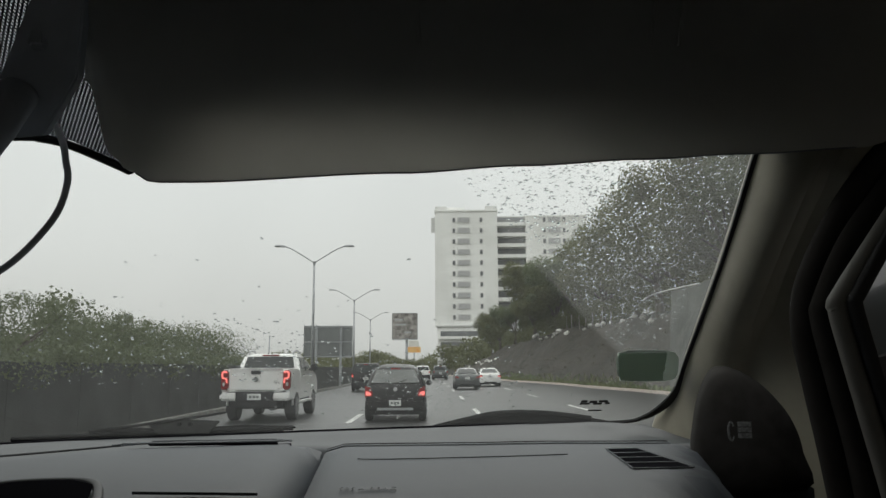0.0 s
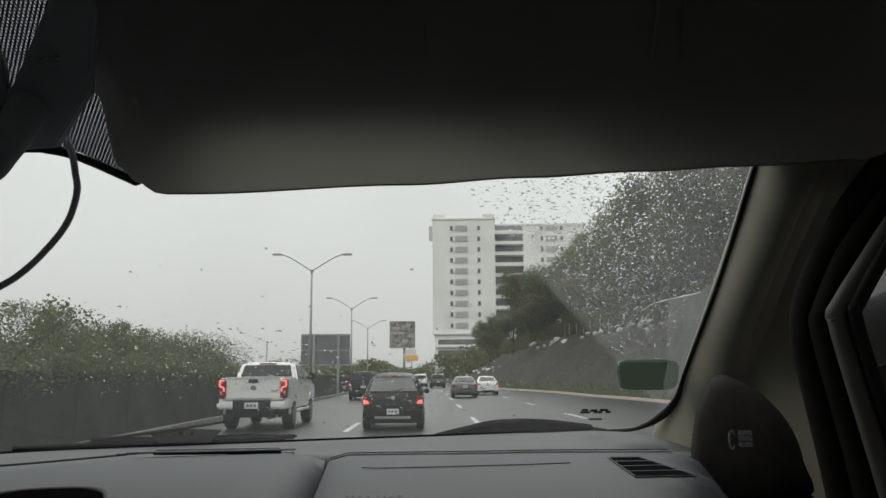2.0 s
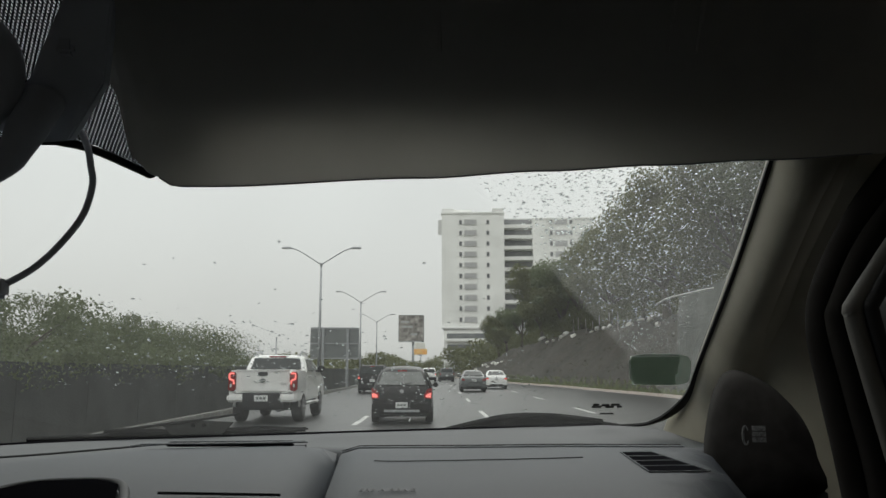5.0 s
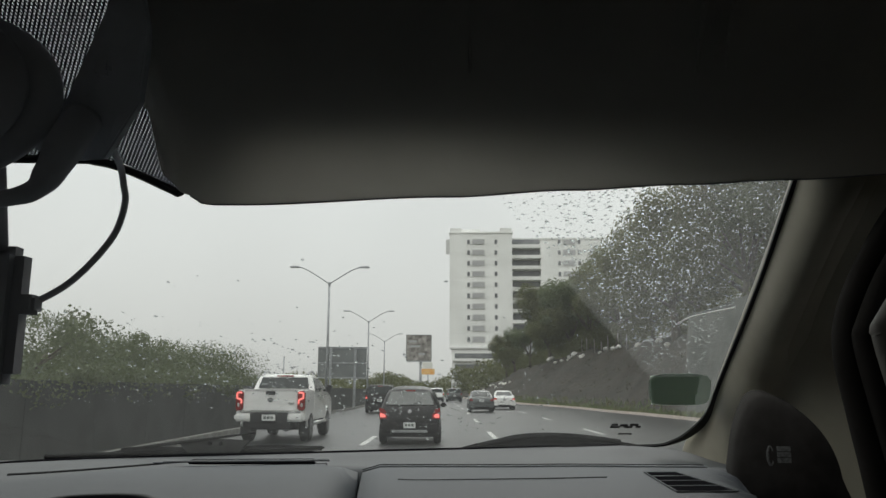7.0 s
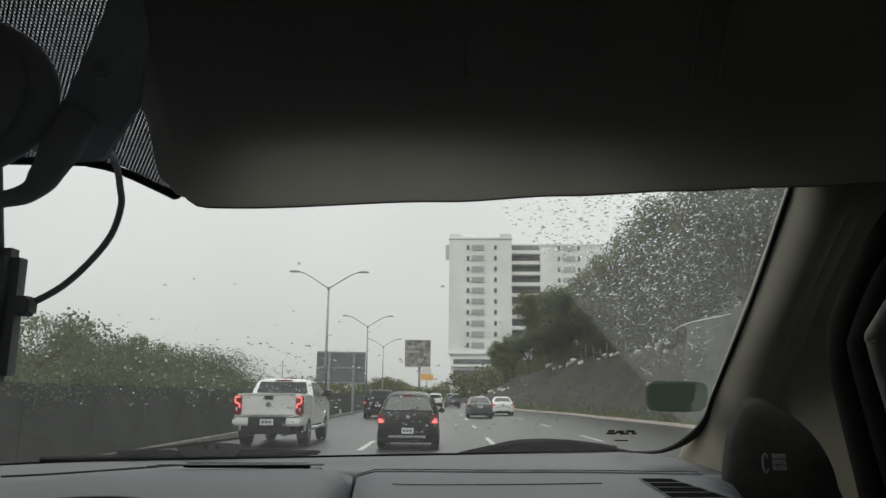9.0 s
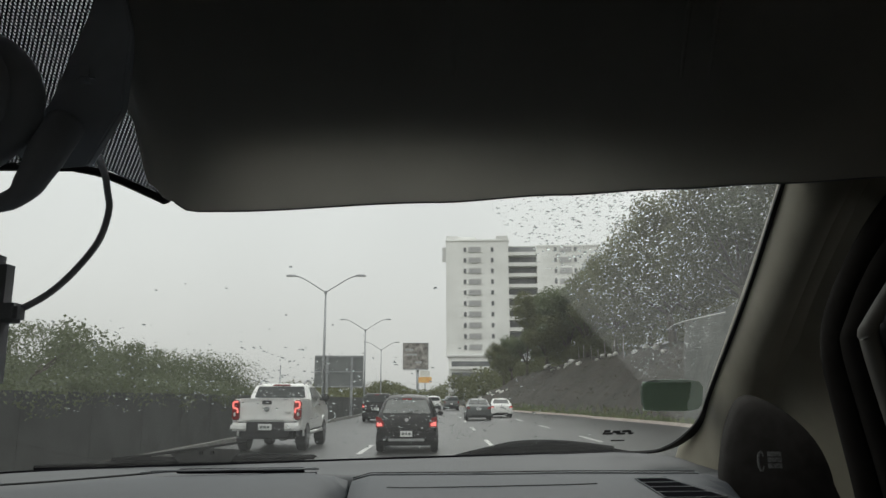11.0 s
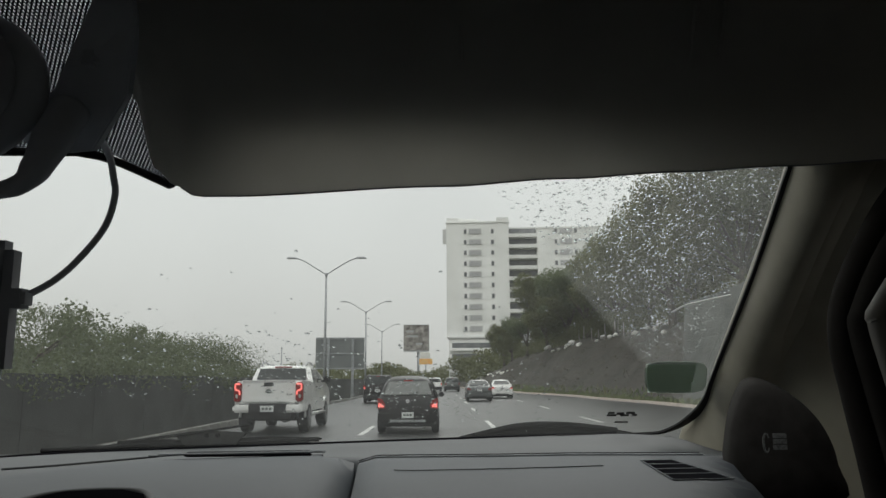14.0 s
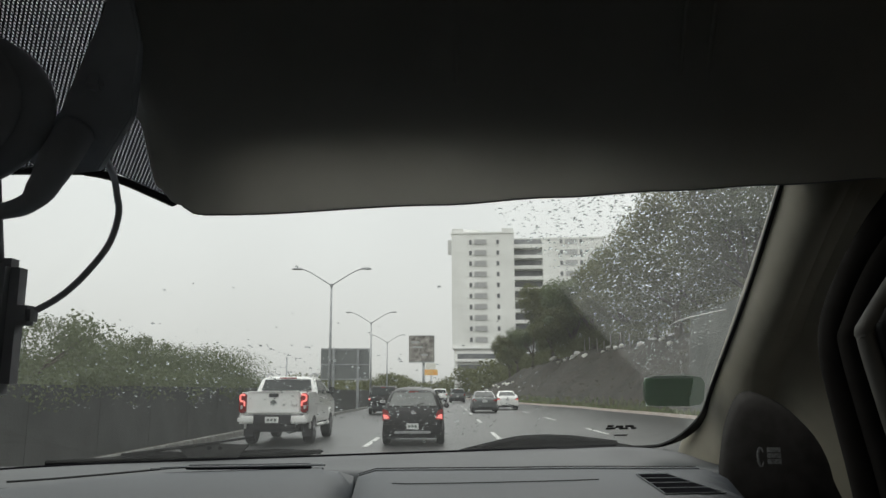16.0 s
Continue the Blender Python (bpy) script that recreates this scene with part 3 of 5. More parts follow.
for i in range(7):
    y = 72 + 2.3 * i
    u = 6.9 + 0.1 * math.sin(i * 2.1)
    post = thing("fence_post", "thin pale wooden fence post on the bank's crest", "fence post", "crest fence posts", pose(kerb_right(y) + u, y, hill(u, y) - 0.2, 3 * math.sin(i * 1.7), 2 * math.cos(i * 2.3), 0))
    part("shaft", tube([(0, 0, 0), (0, 0, 1.45 + 0.2 * math.sin(i * 3.3))], [0.05, 0.04], 8), M_POST, post, smooth=True)
    part("tip", ellipsoid((0, 0, 1.45 + 0.2 * math.sin(i * 3.3)), (0.042, 0.042, 0.035), 8, 6), M_POST, post)

# trees on the bank, some of them unseen and added to block sky light
big = [tree(11, 10.0, 4.2, "dense dark green roadside tree on the bank", M_LEAF, 0.18, 560),
       tree(12, 9.0, 3.8, "dense dark green roadside tree on the bank", M_LEAF, 0.18, 560),
       tree(13, 8.0, 3.6, "olive green roadside tree on the bank", M_LEAF2, 0.18, 560)]
BANK_AND_BLOCKER_TREES = [(62, 9.5, 0, 1.1), (58, 6.4, 1, 1.35), (69, 8.3, 1, 1.1), (77, 8.0, 0, 1.1), (86, 8.0, 2, 1.25), (95, 7.6, 1, 1.2), (105, 7.2, 0, 1.1), (82, 10.5, 1, 1.2), (100, 10.5, 0, 1.1),
              (117, 7.0, 2, 0.9), (128, 6.5, 1, 0.8), (140, 6.5, 0, 0.75), (74, 15, 1, 1.1), (90, 15, 0, 1.1),
              (18, 6.5, 0, 1.15), (26, 7.5, 1, 1.15), (33, 6.0, 0, 1.1), (40, 7.5, 2, 1.15), (47, 6.6, 1, 1.1), (54, 10.5, 0, 1.1),
              # first seven: tall unseen trees that keep sky light off the cabin's right
              (-6, 5.5, 0, 1.6), (3, 5.0, 1, 1.7), (11, 5.5, 0, 1.6), (19, 5.2, 1, 1.6), (27, 9, 0, 2.0), (36, 9, 1, 2.1), (45, 10, 0, 2.0), (30, 13, 1, 1.3), (44, 14, 0, 1.25), (57, 16, 2, 1.2), (10, 8, 2, 1.2)]
placed = set()
for i, (y, u, kind, s) in enumerate(BANK_AND_BLOCKER_TREES):
    m = pose(kerb_right(y) + u, y, hill(u, y) - 0.1, 0, 0, 77.0 * i)
    if kind not in placed:
        placed.add(kind)
        big[kind].matrix_basis = m @ Matrix.Scale(s, 4)
    else:
        copy_thing(big[kind], m).scale = (s, s, s)

# undergrowth on the bank
rng = np.random.default_rng(21)
cl = []
for _ in range(420):
    y = 56 + 92 * rng.random()
    u = 6.9 + 8 * rng.random() ** 1.4
    cl.append(((kerb_right(y) + u, y, hill(u, y) + 0.6 + 1.3 * rng.random()), 0.7 + 0.8 * rng.random()))
for _ in range(60):
    y = 8 + 40 * rng.random()
    u = 4.0 + 5 * rng.random()
    cl.append(((kerb_right(y) + u, y, hill(u, y) + 0.5), 0.6 + 0.6 * rng.random()))
tagged(leaves("undergrowth", cl, 110, 0.18, M_LEAF, None, 22), "dark green undergrowth under the trees on the bank", "shrubs", kind="stuff")

# hedge behind the median wall
rng = np.random.default_rng(31)
cl = []
for i in range(560):
    y = 6 + 74 * (i / 560) + rng.normal() * 0.5
    x = kerb_left(y) - 2.0 - 3.6 * rng.random()
    top = 2.0 + 0.55 * noise.noise(Vector((y * 0.13, 0, 5.0))) + 0.3 * noise.noise(Vector((y * 0.6, 0, 1.0))) + interp([(20, 0.75), (26, 1.15), (35, 1.35), (37.5, -1.1)], y)
    cl.append(((x, y, top - 0.55 - (1.7 if y < 37 else 1.0) * rng.random()), 0.7 + 0.45 * rng.random()))
for i in range(150):
    y = 7 + 29 * (i / 150) + rng.normal() * 0.4
    cl.append(((kerb_left(y) - 1.05 - 0.5 * rng.random(), y, 1.30 + 0.5 * rng.random()), 0.28 + 0.25 * rng.random()))
tagged(leaves("hedge", cl, 620, 0.085, M_LEAF2, None, 32), "dark green overgrown hedge behind the median wall", "hedge", kind="stuff")

small = [tree(41, 4.3, 1.9, "small feathery green tree in the median hedge", M_LEAF2, 0.10, 1000, 0.3),
         tree(42, 3.8, 1.6, "small sparse feathery tree in the median hedge", M_LEAF2, 0.10, 380, 0.3)]
MEDIAN_TREES = [(25.5, -4.6, 0, 0.85), (28.5, -5.0, 1, 0.9), (17.5, -3.2, 1, 0.92), (36.5, -3.4, 1, 0.74), (21, -6.0, 0, 0.74), (13, -4.0, 0, 1.0)]
seen = set()
for i, (y, u, kind, s) in enumerate(MEDIAN_TREES):
    m = pose(kerb_left(y) + u, y, 0.0, 0, 0, 61.0 * i)
    if kind not in seen:
        seen.add(kind)
        small[kind].matrix_basis = m @ Matrix.Scale(s, 4)
    else:
        copy_thing(small[kind], m).scale = (s, s, s)

# far woods on both sides of the bend
rng = np.random.default_rng(51)
cl = []
for _ in range(420):
    y = 230 + 170 * rng.random()
    x = -62 + 70 * rng.random() + shift(y) * 0.3
    cl.append(((x, y, 1.5 + 5.0 * rng.random() * (0.6 + 0.4 * math.sin(x * 0.22))), 2.2 + 1.4 * rng.random()))
for _ in range(150):
    y = 90 + 110 * rng.random()
    x = kerb_left(y) - 6 - 8 * rng.random()
    cl.append(((x, y, 0.9 + 0.7 * rng.random()), 1.2))
for _ in range(160):
    y = 150 + 60 * rng.random()
    x = kerb_right(y) + 3 + 26 * rng.random()
    cl.append(((x, y, 1.4 + 5.0 * rng.random()), 2.0 + rng.random()))
tagged(leaves("far_woods", cl, 15, 0.7, M_LEAF, None, 52), "distant dark green trees round the bend", "trees", kind="stuff")


# ---- street lamps ----
def street_lamp():
    ob = thing("street_lamp", "galvanised double-arm street lamp on the median", "street lamp", "median street lamps")
    part("pole", tube([(0, 0, 0), (0, 0, 4), (0, 0, 8.1)], [0.11, 0.085, 0.06], 12), M_STEEL, ob, smooth=True)
    part("base_plate", box(-0.22, 0.22, -0.22, 0.22, 0, 0.05, 0.01), M_STEEL, ob)
    part("collar", drum((0, 0, 8.05), 0.09, 0.22, "Z", 14, 0.01), M_STEEL, ob)
    for s in (-1, 1):
        arm = smooth_line([(0, 0, 8.05), (s * 0.7, 0, 8.5), (s * 1.5, 0, 8.98), (s * 2.0, 0, 9.13)], 5)
        part("arm", tube(arm, 0.035, 8), M_STEEL, ob, smooth=True)
        head = part("lamp_head", box(s * 2.2 - 0.36, s * 2.2 + 0.36, -0.13, 0.13, 9.09, 9.20, 0.03, tx=0.08, ty0=0.03, ty1=0.03), M_STEEL, ob)
        part("lens", box(s * 2.22 - 0.25, s * 2.22 + 0.25, -0.09, 0.09, 9.07, 9.088, 0.004), M_PLATE, head)
    return ob


lamp = street_lamp()
for i, y in enumerate((48.5, 76, 107)):
    m = pose(kerb_left(y) - 0.55, y, 0.02)
    if i == 0:
        lamp.matrix_basis = m
    else:
        copy_thing(lamp, m)


def utility_pole(m):
    ob = thing("utility_pole", "weathered utility pole with three crossarms above the bank", "utility pole", "utility poles", m)
    part("pole", tube([(0, 0, -0.5), (0, 0, 9.5)], [0.17, 0.11], 10), M_POLE, ob, smooth=True)
    for z, w in ((9.2, 1.3), (7.9, 1.5), (6.9, 1.2)):
        arm = part("crossarm", box(-w, w, -0.06, 0.06, z - 0.07, z + 0.07, 0.01), M_POLE, ob)
        for k in (-0.9, -0.5, 0.5, 0.9):
            part("insulator", drum((w * k, 0, z + 0.14), 0.05, 0.14, "Z", 8), M_GREYWALL, arm)
    return ob


pole = utility_pole(pose(kerb_right(51) + 9.0, 51, hill(9.0, 51), 0, 0, 10))
copy_thing(pole, pose(kerb_right(20) + 10.0, 20, hill(10.0, 20), 0, 0, 6))


# ---- billboards ----
def billboard_back(m):
    ob = thing("billboard", "grey steel billboard seen from behind on two posts", "billboard", m=m)
    board = part("panel", box(-2.0, 2.0, 0.0, 0.12, 2.35, 4.95, 0.02), M_PANEL, ob)
    for x in (-0.95, 1.05):
        part("post", box(x - 0.1, x + 0.1, -0.16, -0.004, 0.0, 4.85, 0.01), M_STEEL, ob)
    for z in (2.42, 3.62, 4.85):
        part("rail", box(-1.98, 1.98, -0.05, -0.002, z - 0.05, z + 0.05, 0.008), M_STEEL, board)
    return ob


billboard_back(pose(-8.3, 64, 0.0, 0, 0, 4))


def billboard_tall(m):
    ob = thing("billboard", "tall dark poster billboard on one steel column", "billboard", m=m)
    part("column", tube([(1, 0, 0), (1, 0, 17)], 0.7, 14), M_STEEL, ob, smooth=True)
    board = part("panel", box(-6.6, 6.6, -0.6, 0.6, 16.5, 30, 0.1), M_PANEL, ob)
    part("poster", box(-6.3, 6.3, -0.68, -0.604, 16.8, 29.7), M_POSTER, board)
    part("catwalk", box(-6.6, 6.6, -1.8, -0.5, 16.0, 16.3, 0.05), M_STEEL, board)
    for x, z, w in ((-3.2, 26.5, 4.2), (-2.0, 24.0, 5.5), (1.5, 20.0, 3.5)):
        part("print", box(x - w / 2, x + w / 2, -0.72, -0.684, z - 0.5, z + 0.5), M_LABEL, board)
    return ob


billboard_tall(pose(-12.4, 400, 0))
sign = thing("shop_sign", "lit orange and cream roadside sign on a post", "sign", m=pose(-6.2, 330, 0))
part("post", tube([(0, 0, 0), (0, 0, 9)], 0.3, 10), M_STEEL, sign, smooth=True)
part("panel", box(-2.8, 2.8, -0.3, 0.3, 8.2, 10.6, 0.1), M_ORANGE, sign)
part("panel", box(-2.3, 1.9, -0.3, 0.3, 10.7, 13.2, 0.1), M_STONE, sign)
far_sign = thing("road_gantry", "far white direction signs on a gantry", "road sign", m=pose(-46, 330, 0))
for x in (-6, 6):
    part("post", tube([(x, 0, 0), (x, 0, 9)], 0.25, 8), M_STEEL, far_sign)
part("beam", box(-6.2, 6.2, -0.2, 0.2, 8.8, 9.3, 0.03), M_STEEL, far_sign)
for x in (-4, 0.5, 4.3):
    part("panel", box(x - 1.7, x + 1.7, -0.35, -0.22, 7.0, 10.2, 0.05), M_GREYWALL, far_sign)


marker = thing("marker_post", "thin grey steel post behind the median hedge", "post", m=pose(-12.3, 60, 0))
part("shaft", tube([(0, 0, -0.1), (0, 0, 3.9)], [0.07, 0.05], 8), M_STEEL, marker, smooth=True)
part("cap", drum((0, 0, 3.93), 0.07, 0.08, "Z", 10, 0.01), M_STEEL, marker)


# ---- apartment tower ----
def tower(m):
    ob = thing("apartment_building", "white twelve-storey apartment tower with balconies and grey windows", "building", m=m)
    floors, h0, fh = 10, 13.0, 2.86
    top = h0 + floors * fh + 0.9
    part("wall", box(0, 16.5, 0, 16, 12.4, top, 0.06), M_WHITEWALL, ob)
    part("wall", box(24.0, 40, 0.6, 16, 12.4, top - 1.6, 0.06), M_WHITEWALL, ob)
    part("wall", box(16.5, 24.0, 3.2, 16, 12.4, top - 0.7, 0.04), M_GREYWALL, ob)
    part("roof", box(-0.2, 16.7, -0.2, 16.2, top + 0.004, top + 0.5, 0.05), M_WHITEWALL, ob)
    part("roof", box(23.8, 40.2, 0.4, 16.2, top - 1.596, top - 1.1, 0.05), M_WHITEWALL, ob)
    for x in (0.1, 13.3):
        part("parapet", box(x, x + 3.1, 0.0, 3.0, top + 0.504, top + 1.5, 0.05), M_WHITEWALL, ob)
    part("roof_house", box(3, 8, 5, 11, top + 0.5, top + 2.2, 0.05), M_WHITEWALL, ob)
    part("sign_board", box(-1.0, -0.05, 0.2, 0.5, top - 5.5, top - 1.5, 0.05), M_GREYWALL, ob)
    frame_m = finish(box(-1.75, 1.75, -0.18, 0.0, 0.0, 1.55, 0.04), "window", M_GREYWALL)
    # slab coloured as the shade in a balcony recess
    pane_m = finish(box(-1.5, 1.5, -0.22, -0.185, 0.15, 1.4), "pane", M_SHADEBALC)
    small_m = finish(box(-0.42, 0.42, -0.12, 0.0, 0.0, 1.3, 0.03), "window", M_GREYWALL)
    spane_m = finish(box(-0.32, 0.32, -0.16, -0.125, 0.1, 1.2), "pane", M_WINDOW)
    slab_m = finish(box(0, 7.5, -2.6, 0.0, 0.0, 0.95, 0.04), "balcony", M_WHITEWALL)
    dark_m = finish(box(0.1, 7.4, -0.08, 0.0, 0.0, 1.7), "balcony_door", M_WINDOW)
    for k in range(floors):
        z = h0 + 0.75 + fh * k
        for x, y in ((7.6, 0.0), (31.5, 0.6)):
            w = new("window", frame_m)
            w.parent, w.location = ob, (x, y, z)
            p = new("pane", pane_m)
            p.parent, p.location = w, (0, 0, 0)
            for dx in (-2.6, 4.6 if x < 20 else 2.6):
                w = new("window", small_m)
                w.parent, w.location = ob, (x + dx, y, z + 0.1)
                p = new("pane", spane_m)
                p.parent = w
        b = new("balcony", slab_m)
        b.parent, b.location = ob, (16.5, 3.2, z - 0.75)
        d = new("balcony_door", dark_m)
        d.parent, d.location = ob, (16.5, 3.2, z + 0.25)
    # podium
    part("podium", box(0.6, 40, -1.0, 16, 0, 12.0, 0.08), M_WHITEWALL, ob)
    part("podium_roof", box(0.2, 40.3, -1.4, 16.2, 12.004, 12.38, 0.04), M_GREYWALL, ob)
    strip_m = finish(box(0, 11.0, -0.1, 0.0, 0, 1.3, 0.03), "window", M_WINDOW)
    rail_m = finish(box(-0.3, 11.6, -0.9, 0.0, 0, 0.5, 0.03), "ledge", M_WHITEWALL)
    for z in (1.2, 4.0, 6.8, 9.6):
        for x in (1.4, 14.5, 27.5):
            w = new("window", strip_m)
            w.parent, w.location = ob, (x, -1.0, z)
            r = new("ledge", rail_m)
            r.parent, r.location = ob, (x, -1.0, z - 0.75)
    return ob


tower(pose(1.7, 200, 0, 0, 0, -3))

# low houses on top of the bank
for i, (y, u, w, h) in enumerate(((22, 26, 9, 5), (36, 30, 10, 5))):
    hs = thing("house", "low white flat-roofed house above the bank", "house", m=pose(kerb_right(y) + u, y, hill(u, y) - 0.6))
    part("wall", box(0, 6, 0, w, 0, h, 0.04), M_WHITEWALL, hs)
    part("roof", box(-0.2, 6.2, -0.2, w + 0.2, h + 0.004, h + 0.25, 0.03), M_GREYWALL, hs)
    for k in range(3):
        wn = part("window", box(-0.06, 0.0, 1 + k * 2.6, 2.2 + k * 2.6, 1.6, 3.0, 0.02), M_GREYWALL, hs)
        part("pane", box(-0.09, -0.062, 1.1 + k * 2.6, 2.1 + k * 2.6, 1.7, 2.9), M_WINDOW, wn)


# ---- vehicles ----
def width_at(z, hw, hwt, belt, roof):
    if z <= belt:
        return hw - 0.05 * max(0.0, (0.45 - z)) / 0.45
    return hw + (hwt - hw) * (z - belt) / (roof - belt)


def shell(profile, hw, hwt, belt, roof, bev=0.05):
    """A car body from its side outline (y, z), drawn in above the belt line."""
    bm = bmesh.new()
    sides = []
    for s in (-1, 1):
        sides.append([bm.verts.new((s * width_at(z, hw, hwt, belt, roof), y, z)) for y, z in profile])
    n = len(profile)
    bm.faces.new(sides[0])
    bm.faces.new(sides[1][::-1])
    for i in range(n):
        j = (i + 1) % n
        bm.faces.new((sides[0][i], sides[1][i], sides[1][j], sides[0][j]))
    bmesh.ops.triangulate(bm, faces=[f for f in bm.faces if len(f.verts) > 4])
    bmesh.ops.bevel(bm, geom=[e for e in bm.edges if not e.is_boundary and e.calc_face_angle(0) > 0.25], offset=bev, segments=3, affect="EDGES", clamp_overlap=True)
    return bm


def rounded_body(spec):
    """A smooth car body: rounded cross-sections along its length."""
    hw, hwt, belt, roof, length = (spec[k] for k in ("hw", "hwt", "belt", "roof", "length"))
    outline = spec["profile"]
    zb, upper = outline[0][1], outline[1:-1]

    def top(y):
        for (p, q), (r, s) in zip(upper, upper[1:]):
            if y <= r:
                return q + (s - q) * (y - p) / max(1e-6, r - p)
        return upper[-1][1]

    rows = []
    round_ = spec.get("bev", 0.1)
    for y in [0.0, 0.012, 0.03, 0.06, 0.1, 0.16, 0.24, 0.32, 0.4, 0.48, 0.56, 0.66, 0.8, 1.0, 1.25, 1.5, 1.8, 2.1, 2.4, 2.7, 3.0, 3.3] + [length - 0.5, length - 0.2, length - 0.06, length - 0.01]:
        zt = top(y)
        plan = 1 - 0.11 * math.exp(-y / 0.10) - 0.13 * math.exp(-(length - y) / 0.2)
        zs = min(belt, zt - round_ * 0.9)
        levels = [(0.0, zb), (0.88, zb), (0.97, zb + 0.08), (1.0, (zb + zs) * 0.5), (1.0, zs - 0.06), (0.985, zs)]
        half = [(k * width_at(z, hw, hwt, belt, roof) * plan, z) for k, z in levels]
        za = max(zs + 0.004, zt - round_)
        wa = width_at(za, hw, hwt, belt, roof) * plan * 0.985
        wt = width_at(min(zt, roof), hw, hwt, belt, roof) * plan
        half += [((half[-1][0] + wa) / 2, (zs + za) / 2), (wa, za), (wt - round_ * 0.18, zt - round_ * 0.45), (wt - round_ * 0.6, zt - round_ * 0.12), (wt - round_ * 1.4, zt), (0.0, zt + 0.015)]
        rows.append([(x, y, z) for x, z in half] + [(-x, y, z) for x, z in half[-2::-1]])
    bm = sheet(rows)
    for ring in (rows[0], rows[-1]):
        bm.faces.new([bm.verts.new(p) for p in ring[:-1]])
    bmesh.ops.remove_doubles(bm, verts=bm.verts, dist=1e-5)
    return bm


def wheel(parent, x, y, r, w):
    s = 1 if x > 0 else -1
    t = part("wheel", drum((x, y, r), r, w, "X", 28, 0.03), M_TYRE, parent, "wet black tyre", smooth=False)
    part("rim", drum((x + s * (w / 2 - 0.012), y, r), r * 0.62, 0.05, "X", 24, 0.01), M_RIM, t)
    part("hub", drum((x + s * (w / 2 + 0.012), y, r), r * 0.16, 0.03, "X", 12), M_CHROME, t)


def plate(parent, x, y, z, w=0.36, h=0.16):
    p = part("number_plate", box(x - w / 2, x + w / 2, y - 0.02, y, z - h / 2, z + h / 2, 0.005), M_PLATE, parent, "white number plate with unreadable print")
    for k in range(3):
        part("print", box(x - w * 0.36 + k * w * 0.26, x - w * 0.36 + k * w * 0.26 + w * 0.19, y - 0.025, y - 0.0205, z - h * 0.2, z + h * 0.22), M_PLATETXT, p)


def quad_panel(parent, name, a, b, c, d, off, mat, label=""):
    return part(name, slab((a, b, c, d), off, 0.004), mat, parent, label)


def pickup(m):
    ob = thing("pickup_truck", "white double-cab pickup truck with lit red tail lamps", "pickup truck", "traffic", m)
    belt, roof = 1.38, 1.86
    prof = [(1.72, 0.62), (1.72, 1.30), (1.78, 1.42), (1.98, 1.80), (2.25, 1.86), (3.05, 1.85), (3.85, 1.42), (5.0, 1.24), (5.25, 1.05), (5.25, 0.55)]
    part("cab", shell(prof, 0.91, 0.74, belt, roof, 0.05), M_CARWHITE, ob)
    quad_panel(ob, "rear_window", (-0.73, 1.775, 1.45), (0.73, 1.775, 1.45), (0.66, 1.94, 1.76), (-0.66, 1.94, 1.76), (0, -0.03, 0.012), M_CARGLASS)
    for s in (-1, 1):
        def px(z):
            return s * (width_at(z, 0.91, 0.74, belt, roof) + 0.004)
        quad_panel(ob, "side_window", (px(1.43), 1.98, 1.43), (px(1.43), 2.72, 1.43), (px(1.75), 2.72, 1.75), (px(1.75), 2.12, 1.75), (s * 0.012, 0, 0), M_CARGLASS)
        quad_panel(ob, "side_window", (px(1.43), 2.80, 1.43), (px(1.43), 3.62, 1.43), (px(1.75), 3.08, 1.75), (px(1.75), 2.80, 1.75), (s * 0.012, 0, 0), M_CARGLASS)
        part("pillar_trim", box(px(1.45) - 0.012, px(1.45) + 0.012, 2.73, 2.79, 1.36, 1.44, 0.004), M_BLACK, ob)
        part("door_handle", box(s * 0.93 - 0.02, s * 0.93 + 0.02, 2.18, 2.40, 1.22, 1.26, 0.012), M_CHROME, ob)
        part("door_handle", box(s * 0.93 - 0.02, s * 0.93 + 0.02, 2.98, 3.20, 1.22, 1.26, 0.012), M_CHROME, ob)
        mir = part("wing_mirror", box(s * 1.06 - 0.11, s * 1.06 + 0.11, 3.42, 3.56, 1.36, 1.56, 0.04), M_BLACK, ob)
        part("mirror_arm", box(s * 0.94 - 0.06, s * 0.94 + 0.06, 3.45, 3.53, 1.37, 1.43, 0.015), M_BLACK, mir)
        part("roof_rail", tube(smooth_line([(s * 0.64, 2.05, 1.84), (s * 0.65, 2.2, 1.93), (s * 0.66, 2.7, 1.95), (s * 0.67, 3.05, 1.87)], 4), 0.024, 8), M_STEEL, ob, smooth=True)
        part("bed_side", box(s * 0.86 - 0.06, s * 0.86 + 0.06, 0.14, 1.70, 0.58, 1.41, 0.04), M_CARWHITE, ob)
        for yc in (1.15, 4.30):
            arch = [(s * 0.89, yc + 0.47 * math.cos(a), 0.42 + 0.47 * math.sin(a)) for a in [math.pi * k / 14 for k in range(15)]]
            part("wheel_arch", tube(arch, 0.035, 8), M_CARWHITE, ob, smooth=True)
        part("side_step", tube([(s * 0.90, 1.75, 0.48), (s * 0.92, 3.75, 0.48)], 0.05, 8), M_CARWHITE, ob, smooth=True)
        part("sill", box(s * 0.86 - 0.05, s * 0.86 + 0.05, 1.72, 3.8, 0.56, 0.80, 0.03), M_CARWHITE, ob)
        tl = part("tail_lamp", box(s * 0.825 - 0.1, s * 0.825 + 0.1, 0.04, 0.22, 0.86, 1.38, 0.04), M_TAILDIM, ob, "dark red tail lamp with a lit hook")
